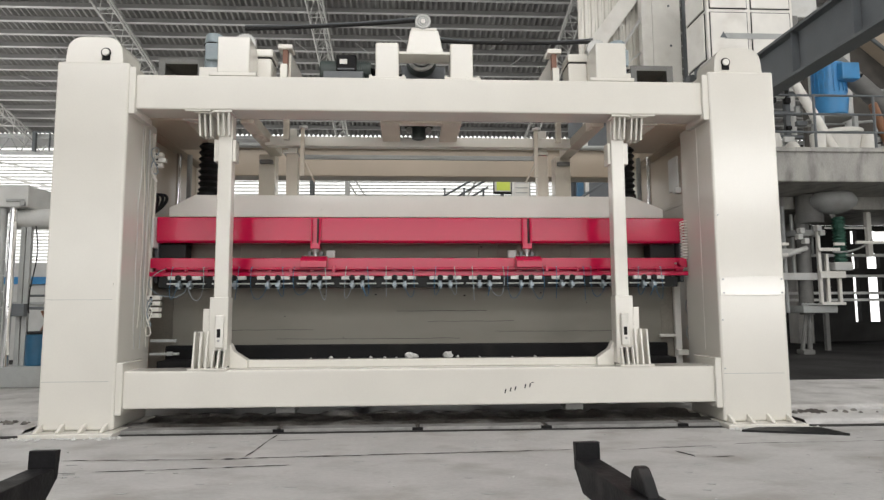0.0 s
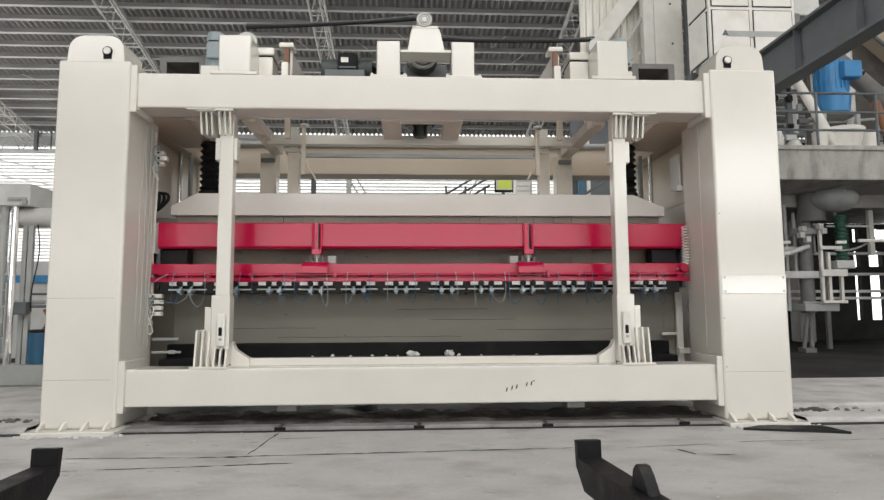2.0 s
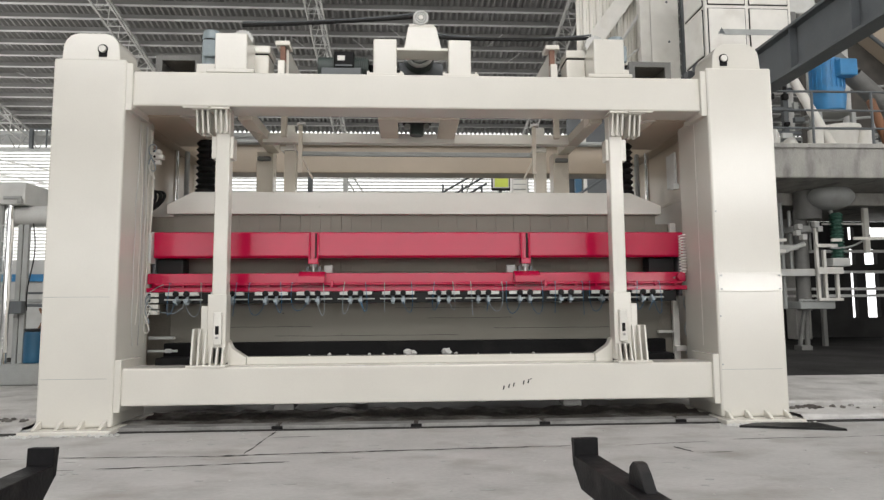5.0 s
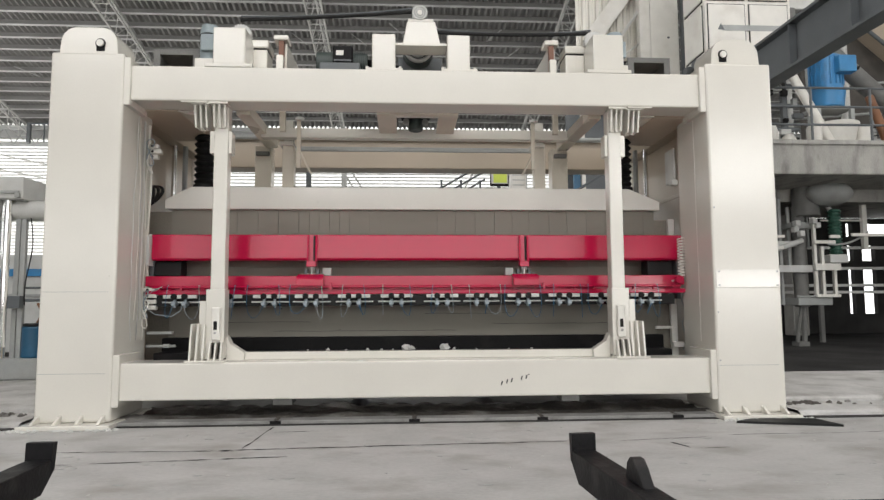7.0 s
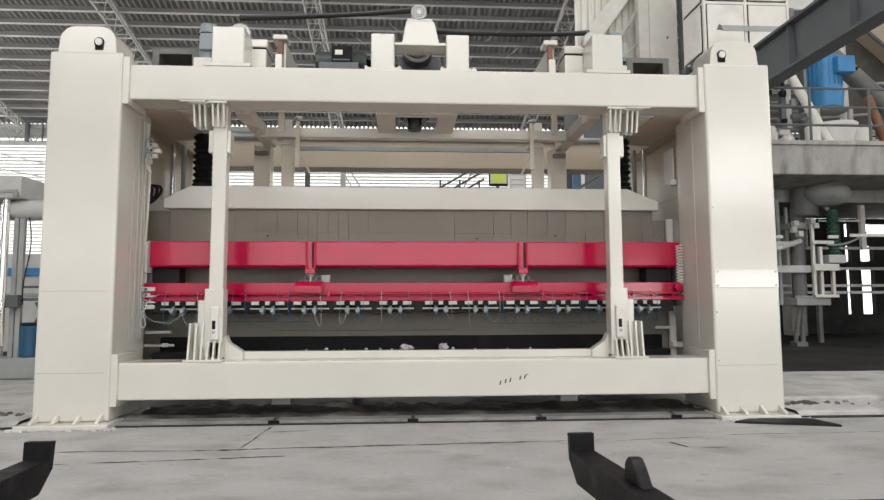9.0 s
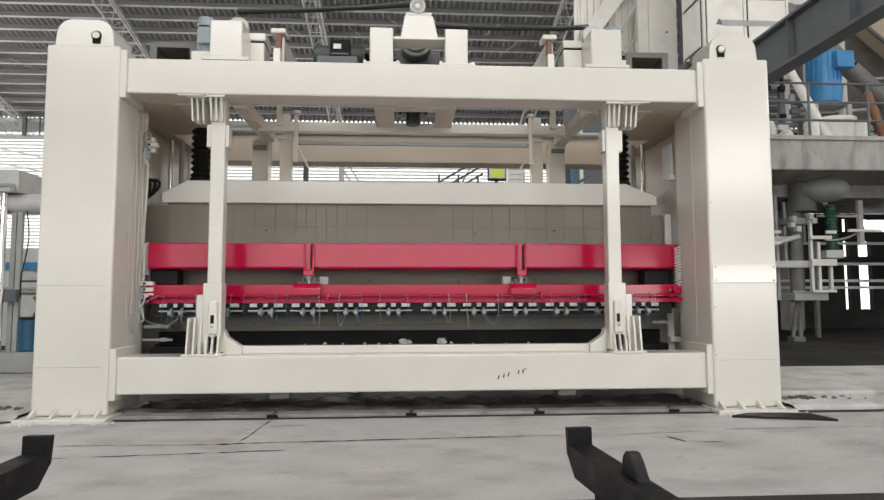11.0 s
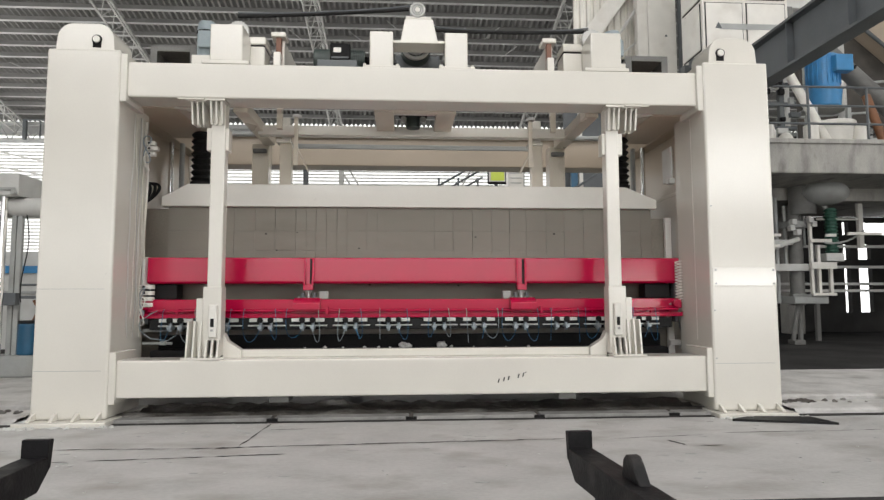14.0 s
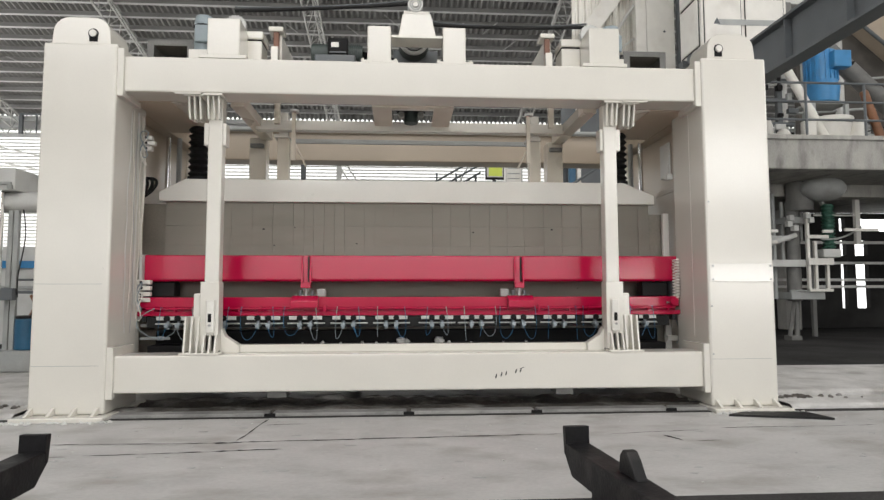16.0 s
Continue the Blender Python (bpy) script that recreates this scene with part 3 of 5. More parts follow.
    for x, z in ((0.735, 0.325), (0.785, 0.34), (0.83, 0.35), (0.925, 0.37), (0.97, 0.38), (0.995, 0.415)):
        part("marking", shaped(prism, [(x, z), (x + 0.012, z), (x + 0.022, z + 0.038), (x + 0.010, z + 0.038)] if z < 0.4 else [(x, z), (x + 0.02, z + 0.006), (x + 0.02, z + 0.012), (x, z + 0.008)], "y", 0.0475, 0.0505), INK, low, "dark hand-drawn marker strokes")
    for x0, x1, z in ((-0.62, -0.56, 0.5605), (0.1, 0.14, 0.5605)):
        part("paint_chip", boxes((x0, x1, 0.07, 0.11, 0.559, 0.563)), GREY, low)

    def fins(parent, x0, x1, y0, y1, z0, z1, up):
        """Ribbed bracket: a plate, a back and three fins; up tells at which end the plate sits."""
        zp = (z0, z0 + 0.02) if up else (z1 - 0.02, z1)
        br = part("ribbed_bracket", boxes((x0 - 0.03, x1 + 0.03, y0 - 0.02, y1 + 0.02, *zp), (x0, x1, y1 - 0.02, y1, z0, z1)), CREAM, parent, bevel=0.004)
        for k in range(3):
            x = x0 + (x1 - x0 - 0.018) * k / 2
            pts = [(y1 - 0.02, z0), (y0, z0), (y0 + 0.05, z1), (y1 - 0.02, z1)] if up else [(y1 - 0.02, z0), (y0 + 0.05, z0), (y0, z1), (y1 - 0.02, z1)]
            part("fin", shaped(prism, pts, "x", x, x + 0.018), CREAM, br, bevel=0.003)

    for s in (-1, 1):
        c = -1.95 if s < 0 else 1.935
        post = part("guide_post", boxes((c - 0.067, c + 0.067, 0.16, 0.29, 0.585, 3.03)), CREAM, m, "slim cream guide post", bevel=0.012)
        part("upper_sleeve", boxes((c - 0.095 - 0.02 * (s < 0), c + 0.095 + 0.02 * (s > 0), 0.185, 0.31, 2.56, 2.78)), CREAM, post, bevel=0.008)
        part("lower_sleeve", boxes((c - (0.10 if s < 0 else 0.075), c + (0.075 if s < 0 else 0.10), 0.15, 0.30, 0.585, 1.24), (c + s * 0.10, c + s * 0.165, 0.17, 0.28, 0.585, 1.13) if s > 0 else (c - 0.165, c - 0.10, 0.17, 0.28, 0.585, 1.13)), CREAM, post, bevel=0.008)
        lock = part("lock_box", boxes((c - 0.035, c + 0.045, 0.115, 0.152, 0.76, 1.07)), WHITE, post, "pale latch housing with a dark slot", bevel=0.012)
        part("slot", boxes((c - 0.012, c + 0.02, 0.108, 0.118, 0.86, 0.94)), BLACK, lock, bevel=0.004)
        part("pin", shaped(cyl, (c + 0.005, 0.10, 0.83), (c + 0.005, 0.118, 0.83), 0.012, 10), STEEL, lock)
        o0, o1 = sorted((c + s * 0.125, c + s * 0.245))
        fins(post, o0, o1, 0.09, 0.27, 2.80, 3.03, False)
        fins(post, c - 0.06, c + 0.06, 0.06, 0.17, 2.80, 3.03, False)
        o0, o1 = sorted((c + s * 0.09, c + s * 0.225))
        fins(post, o0, o1, 0.07, 0.24, 0.56, 0.915, True)
        fins(post, c - 0.05, c + 0.075, 0.06, 0.17, 0.56, 0.74, True)
        g = c - s * 0.07
        part("gusset", shaped(prism, [(g, 0.56), (g - s * 0.17, 0.56), (g - s * 0.17, 0.635), (g - s * 0.04, 0.72), (g, 0.80)], "y", 0.25, 0.36), CREAM, post, bevel=0.006)
        part("tie_plate", shaped(prism, [(s * 2.46, 0.37), (s * 2.18, 0.37), (s * 2.18, 0.62)], "z", 3.03, 3.05), CREAM, post)

    # side beams, ducts, rear portal
    for s in (-1, 1):
        a, b = sorted((s * 3.49, s * 2.88))
        # Side beams and plates are cream too; tan puts their shade in colour.
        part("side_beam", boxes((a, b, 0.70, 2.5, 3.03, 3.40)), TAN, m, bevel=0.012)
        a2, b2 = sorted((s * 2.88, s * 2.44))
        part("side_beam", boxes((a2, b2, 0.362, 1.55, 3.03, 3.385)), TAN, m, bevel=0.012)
        a2, b2 = (a2 + 0.06, b2 + 0.06) if s < 0 else (a2 - 0.12, b2 - 0.12)
        # Duct colour is darkened so that its open inside looks unlit.
        duct = part("open_duct", boxes((a2, a2 + 0.03, 0.72, 1.55, 3.39, 3.79), (b2 - 0.03, b2, 0.72, 1.55, 3.39, 3.79), (a2 + 0.03, b2 - 0.03, 0.72, 1.55, 3.76, 3.79), (a2 + 0.03, b2 - 0.03, 1.45, 1.55, 3.39, 3.76)), GRIME, m, "grey square duct, open at its end", bevel=0.004)
        part("duct_flange", boxes((a2 - 0.02, a2 + 0.05, 0.70, 0.718, 3.40, 3.81), (b2 - 0.05, b2 + 0.02, 0.70, 0.718, 3.40, 3.81), (a2 + 0.05, b2 - 0.05, 0.70, 0.718, 3.75, 3.81)), GRIME, duct, bevel=0.003)
        a, b = sorted((s * 3.6, s * 2.99))
        part("rear_column", boxes((a, b, 2.5, 3.3, 0.0, 3.46)), CREAM, m, "cream box column", bevel=0.02)
        x = s * 1.80
        part("long_beam", boxes((x - 0.07, x + 0.07, 0.362, 1.72, 3.0, 3.11)), SHADECREAM, m, bevel=0.008)
        x = -1.91 if s < 0 else 1.77
        inner = part("inner_post", boxes((x - 0.10, x + 0.10, 1.72, 1.92, 2.30, 3.03)), SHADECREAM, m, bevel=0.008)
        part("post_head", boxes((x - 0.08, x + 0.08, 1.66, 1.719, 2.90, 2.95)), GRIME, inner, bevel=0.01)
        xr = -1.345 if s < 0 else 1.29
        rod = part("hanger_rod", boxes((xr - 0.03, xr + 0.012, 0.99, 1.02, 2.60, 3.14)), SHADECREAM, m)
        part("rod_cap", shaped(cyl, (xr, 1.0, 3.14), (xr, 1.0, 3.17), 0.05, 12), PALE, rod, bevel=0.004)
        part("rod_brace", shaped(cyl, (xr - s * 0.01, 1.0, 2.78), (xr - s * 0.12, 1.08, 2.55), 0.012, 8), SHADECREAM, rod)
        xc = s * 1.50
        part("stub_post", boxes((xc - 0.03, xc + 0.03, 0.8, 0.86, 2.96, 3.30)), SHADECREAM, m, bevel=0.005)
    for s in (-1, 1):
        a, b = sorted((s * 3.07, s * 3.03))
        side = part("side_plate", boxes((a, b, 0.702, 2.498, 0.05, 3.028)), TAN, m, "side plate between the columns, shade toned into its tan")
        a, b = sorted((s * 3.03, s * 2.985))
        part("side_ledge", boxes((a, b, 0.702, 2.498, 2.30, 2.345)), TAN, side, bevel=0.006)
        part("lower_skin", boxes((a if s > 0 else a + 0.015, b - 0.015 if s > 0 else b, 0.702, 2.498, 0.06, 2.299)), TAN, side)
    part("rear_beam", boxes((-2.99, 2.99, 2.95, 3.3, 3.03, 3.44)), TAN, m, "rear box beam, shade toned into its tan", bevel=0.014)
    part("rear_tube", shaped(cyl, (-2.9, 2.9, 3.46), (2.9, 2.9, 3.46), 0.035, 10), GREY, m)
    part("cross_tube", boxes((-1.79, 1.70, 1.07, 1.19, 2.965, 3.075)), CREAM, m, "cream cross tube", bevel=0.008)
    part("cross_rail", boxes((-1.6, 1.5, 1.9, 1.94, 3.02, 3.05), (-1.6, 1.5, 2.1, 2.13, 3.10, 3.125)), GREY, m, bevel=0.003)
    gear = part("drive_platform", boxes((-0.46, -0.26, 0.36, 1.07, 3.02, 3.07), (0.18, 0.38, 0.36, 1.07, 3.02, 3.07), (-0.26, 0.18, 0.36, 0.42, 3.02, 3.07)), SHADECREAM, m, bevel=0.006)
    part("tie_bar", boxes((-0.258, 0.178, 0.46, 0.50, 3.03, 3.062)), PLATE, gear, bevel=0.004)
    part("hinge_plate", boxes((-2.30, -2.06, 0.04, 0.30, 3.018, 3.03)), CREAM, m)
    part("hinge_plate", boxes((2.04, 2.28, 0.04, 0.30, 3.018, 3.03)), CREAM, m)

    # chrome guide rods and bellows between cover and side beams
    for s in (-1, 1):
        x = -2.97 if s < 0 else 2.87
        part("guide_rod", shaped(cyl, (x, 1.72, 2.25), (x, 1.72, 3.03), 0.028, 16), CHROME, m, "polished guide rod")
        part("guide_rod", shaped(cyl, (x + s * -0.10, 1.8, 2.25), (x + s * -0.10, 1.8, 3.03), 0.03, 16), GREY, m)
        x = -2.47 if s < 0 else 2.41
        bm = bmesh.new()
        for k in range(8):
            z = 2.455 + k * 0.072
            cyl(bm, (x, 1.3, z), (x, 1.3, z + 0.036), 0.085, 20, 0.118)
            cyl(bm, (x, 1.3, z + 0.036), (x, 1.3, z + 0.072), 0.118, 20, 0.085)
        cyl(bm, (x, 1.3, 2.34), (x, 1.3, 2.455), 0.12, 20)
        part("screw_bellows", bm, RUBBER, m, "black ribbed rubber bellows")
    for k, (reach, drop, y) in enumerate(((0.17, 0.20, 1.00), (0.13, 0.24, 0.97), (0.20, 0.16, 1.04))):
        pts = [(-3.03 + reach * math.sin(math.pi * i / 13), y, 2.36 + 0.05 * math.sin(math.pi * i / 9) - drop * (i / 13) ** 1.6) for i in range(14)]
        part("coolant_hose", shaped(tube, pts, 0.017, 8), RUBBER, m, "black looped rubber hose")
    part("sensor_panel", boxes((2.80, 2.82, 0.75, 0.98, 2.42, 2.80), (2.76, 2.83, 0.72, 0.8, 2.38, 2.44)), PALE, m, bevel=0.005)
    part("guide_strip", boxes((2.80, 2.87, 0.95, 1.0, 0.5, 2.03), (2.62, 2.80, 0.94, 0.98, 0.80, 0.83), (2.80, 2.92, 0.90, 0.95, 0.60, 0.66)), WHITE, m, "white vertical guide strip", bevel=0.005)
    pts = [(2.93 + 0.02 * math.sin(i * 1.3), 0.92, 1.35 - 0.06 * i) for i in range(14)]
    part("hanging_cable", shaped(tube, pts, 0.008), GREY, m)

    shield = mat("olive_primer_plate", (0.22, 0.20, 0.168), 0.55, var=0.2, scale=2, bump=0.1)
    part("end_shield", boxes((2.672, 2.90, 1.04, 1.06, 0.50, 2.03)), shield, m, "dull olive-brown end shield plate", bevel=0.004)
    part("end_shield", boxes((-3.02, -2.725, 1.10, 1.12, 0.50, 2.12)), shield, m, "dull olive-brown end shield plate", bevel=0.004)

    # what stands on the top beam
    def housing(s):
        a, b = sorted((s * 2.03, s * 1.72))
        h = thing("screw_jack_housing", ((a + b) / 2, 0.2, 3.38), "cream wedge-shaped jack housing on the top beam", "gear housing", "jack housings")
        part("body", shaped(prism, [(0.09, 3.42), (0.09, 3.79), (0.30, 3.79), (0.42, 3.74), (0.6, 3.725), (1.3, 3.73), (1.4, 3.42)], "x", a, b), CREAM, h, bevel=0.012)
        part("foot_plate", boxes((a - 0.07, b + 0.07, 0.07, 1.45, 3.385, 3.42)), CREAM, h, bevel=0.006)
        x = (a + b) / 2 + (0.04 if s < 0 else -0.06)
        bm = bmesh.new()
        n = 22
        prism(bm, [(x + (0.112 if k % 2 else 0.098) * math.cos(math.pi * k / n), 3.83 + (0.112 if k % 2 else 0.098) * math.sin(math.pi * k / n)) for k in range(2 * n)], "y", 0.34, 0.40)
        part("sprocket", bm, PALE, h, "toothed sprocket")
        part("motor_bracket", boxes((a - 0.28 if s < 0 else b, a if s < 0 else b + 0.16, 0.40, 0.66, 3.385, 3.60)), CREAM, h, bevel=0.008)
        mx = a - 0.17 if s < 0 else b + 0.06
        mo = thing("lift_motor", (mx, 0.53, 3.60), "blue-grey upright electric motor with terminal box", "motor", "lift motors")
        part("body", shaped(cyl, (mx, 0.53, 3.60), (mx, 0.53, 3.88), 0.095, 24), MOTORB, mo, bevel=0.01)
        part("fan_cowl", shaped(cyl, (mx, 0.53, 3.88), (mx, 0.53, 3.99), 0.102, 24, 0.085), MOTORB, mo, bevel=0.015)
        part("terminal_box", boxes((mx - 0.055, mx + 0.085, 0.40, 0.45, 3.68, 3.86)), MOTORB, mo, bevel=0.012)
        part("shadow_gap", shaped(cyl, (mx, 0.53, 3.870), (mx, 0.53, 3.882), 0.1035, 24), BLACK, mo)
        gx = -1.68 if s < 0 else 1.62
        g = thing("gearbox", (gx, 0.5, 3.42), "cream gearbox on the jack foot plate", "gearbox", "gearboxes")
        part("case", boxes((gx - 0.10, gx + 0.10, 0.40, 0.66, 3.385, 3.70)), CREAM, g, bevel=0.012)
        part("cover", boxes((gx - 0.105, gx + 0.115, 0.39, 0.67, 3.715, 3.80)), CREAM, g, bevel=0.014)
        part("gasket", boxes((gx - 0.095, gx + 0.095, 0.405, 0.655, 3.70, 3.716)), BLACK, g)
        px = -1.44 if s < 0 else 1.37
        p = thing("cable_post", (px, 0.42, 3.38), "cream bracket post with a capped head", "bracket post", "bracket posts")
        part("post", boxes((px - 0.035, px + 0.035, 0.33, 0.40, 3.38, 3.62)), CREAM, p, bevel=0.005)
        part("socket", boxes((px - 0.026, px + 0.026, 0.40, 0.46, 3.36, 3.80)), mat_rust, p, bevel=0.005)
        part("cap", boxes((px - 0.075, px + 0.075, 0.38, 0.56, 3.80, 3.85)), CREAM, p, bevel=0.01)
        part("stay", shaped(prism, [(0.46, 3.5), (0.46, 3.79), (1.6, 3.80), (1.6, 3.5)], "x", px - 0.02, px + 0.05), CREAM, p, bevel=0.004)

    mat_rust = mat("primer_brown", (0.20, 0.10, 0.07), 0.7, var=0.15)
    housing(-1), housing(1)

    d = thing("bearing_stand", (0, 0.25, 3.38), "cream bearing stand with pulleys on the top beam", "bearing stand")
    for a, b in ((-0.495, -0.262), (0.25, 0.478)):
        part("block", boxes((a, b, 0.10, 0.36, 3.40, 3.76)), CREAM, d, bevel=0.014)
        part("foot_plate", boxes((a - 0.06, b + 0.07, 0.07, 0.40, 3.377, 3.402)), CREAM, d, bevel=0.005)
        for x in (a - 0.045, b + 0.045):
            part("bolt", shaped(cyl, (x, 0.10, 3.40), (x, 0.10, 3.422), 0.016, 6), CREAM, d)
    part("bridge_plate", boxes((-0.262, 0.25, 0.14, 0.38, 3.66, 3.688)), CREAM, d, bevel=0.005)
    part("saddle", shaped(prism, [(-0.195, 3.688), (-0.15, 3.93), (0.135, 3.93), (0.19, 3.688)], "y", 0.18, 0.40), CREAM, d, bevel=0.012)
    part("saddle_plate", boxes((-0.14, 0.12, 0.18, 0.42, 3.925, 3.955)), CREAM, d, bevel=0.006)
    bear = part("bearing", shaped(cyl, (-0.02, 0.18, 4.02), (-0.02, 0.46, 4.02), 0.078, 24), GREY, d, "grey flanged bearing", bevel=0.008)
    for r, t in ((0.068, 0.012), (0.042, 0.008)):
        part("bearing_ring", shaped(ring, (-0.02, 0.178, 4.02), (0, 1, 0), r, t), PALE, bear)
    part("shaft_end", shaped(cyl, (-0.02, 0.165, 4.02), (-0.02, 0.19, 4.02), 0.025, 12), WHITE, bear)
    hub = part("pulley", shaped(cyl, (-0.03, 0.62, 3.83), (-0.03, 0.78, 3.83), 0.165, 28), TEAL, d, "dark pulley", bevel=0.01)
    part("pulley_ring", shaped(ring, (-0.03, 0.62, 3.83), (0, 1, 0), 0.135, 0.024), STEEL, hub)
    part("pulley_ring", shaped(ring, (-0.03, 0.61, 3.83), (0, 1, 0), 0.085, 0.022), STEEL, hub)
    part("gear_case", boxes((-0.25, 0.24, 0.78, 1.05, 3.42, 3.80)), SLATE, d, bevel=0.02)
    part("gear_foot", boxes((-0.40, -0.28, 0.80, 1.0, 3.07, 3.12), (0.20, 0.34, 0.80, 1.0, 3.07, 3.12), (-0.29, -0.25, 0.80, 1.0, 3.12, 3.46), (0.21, 0.25, 0.80, 1.0, 3.12, 3.46)), GRIME, d, bevel=0.006)
    for k, (x, z) in enumerate(((-0.2, 3.16), (-0.1, 3.2), (0.0, 3.15), (0.1, 3.19))):
        part("drive_lug", shaped(cyl, (x, 0.70, z + 0.02), (x, 0.84, z + 0.03), 0.032, 10), STEEL if k % 2 else ORANGE, d)

    part("drive_hub", shaped(cyl, (-0.055, 0.85, 2.99), (-0.055, 0.85, 3.46), 0.075, 20), TEAL, d, "dark green drive hub", bevel=0.008)
    part("hub_flange", shaped(cyl, (-0.055, 0.85, 3.12), (-0.055, 0.85, 3.16), 0.16, 24), BLACK, d, bevel=0.006)
    for x in (-0.16, 0.05):
        part("hub_bolt", shaped(cyl, (x, 0.74, 3.065), (x, 0.80, 3.065), 0.034, 10), STEEL, d, bevel=0.004)

    mo = thing("drive_motor", (-0.83, 0.45, 3.38), "dark green motor with a black terminal box", "motor")
    part("cradle", boxes((-1.02, -0.62, 0.20, 0.62, 3.385, 3.50)), SLATE, mo, bevel=0.01)
    part("body", shaped(cyl, (-1.08, 0.46, 3.585), (-0.78, 0.46, 3.585), 0.115, 24), TEAL, mo, bevel=0.012)
    bm = bmesh.new()
    for k in range(9):
        cyl(bm, (-0.77 + 0.022 * k, 0.46, 3.585), (-0.76 + 0.022 * k, 0.46, 3.585), 0.12, 24)
    cyl(bm, (-0.78, 0.46, 3.585), (-0.56, 0.46, 3.585), 0.105, 24)
    part("cooling_fins", bm, TEAL, mo)
    tb = part("terminal_box", boxes((-0.90, -0.70, 0.27, 0.36, 3.50, 3.70)), BLACK, mo, "black terminal box", bevel=0.014)
    part("rating_plate", boxes((-0.865, -0.79, 0.266, 0.271, 3.60, 3.65)), WHITE, tb, "small pale plate with unreadable print")
    part("box_ledge", boxes((-0.885, -0.715, 0.25, 0.275, 3.535, 3.55)), SLATE, tb)
    part("coupling", shaped(cyl, (-0.56, 0.46, 3.585), (-0.25, 0.7, 3.62), 0.05, 12), BLACK, mo)

    for a, b, drop in (((-1.86, 0.42, 4.02), (-0.08, 0.42, 4.145), 0.012), ((0.17, 0.55, 3.985), (1.80, 0.42, 3.945), 0.02)):
        c = thing("drive_chain", a, "long black drive chain across the machine top", "drive chain", "drive chains")
        part("lower_run", shaped(tube, sagging(a, b, drop, 16), 0.019, 8), RUBBER, c)
        up = [p + Vector((0, 0, 0.035)) for p in sagging(a, b, drop * 2.2, 16)]
        part("upper_run", shaped(tube, up, 0.009, 6), SLATE, c)


def press_cover():
    c = thing("press_cover", (0, 1.4, 2.13), "cream press plate lying on the cake", "press plate")
    bm = bmesh.new()
    outer = [(-2.78, 0.98), (2.72, 0.98), (2.72, 2.05), (-2.78, 2.05)]
    inner = [(-2.52, 1.01), (2.38, 1.01), (2.38, 1.9), (-2.52, 1.9)]
    rows = [[bm.verts.new((x, y, z)) for x, y in o] for o, z in ((outer, 2.135), (outer, 2.235), (inner, 2.385))]
    bm.faces.new(rows[0]), bm.faces.new(rows[2])
    for a, b in zip(rows, rows[1:]):
        for k in range(4):
            bm.faces.new((a[k], a[(k + 1) % 4], b[(k + 1) % 4], b[k]))
    part("plate", bm, PLATE, c, bevel=0.006)
    for x in (-1.505, 1.40):
        st = part("strut", boxes((x - 0.066, x + 0.066, 1.20, 1.32, 2.30, 2.90)), SHADECREAM, c, bevel=0.006)
        part("strut_head", boxes((x - 0.10, x + 0.06, 1.16, 1.36, 2.90, 2.94), (x - 0.05, x + 0.05, 1.20, 1.3, 2.94, 3.2)), CREAM, st, bevel=0.005)
    part("rear_bar", boxes((-1.42, -1.36, 1.92, 1.98, 2.35, 2.75)), SLATE, c, bevel=0.004)


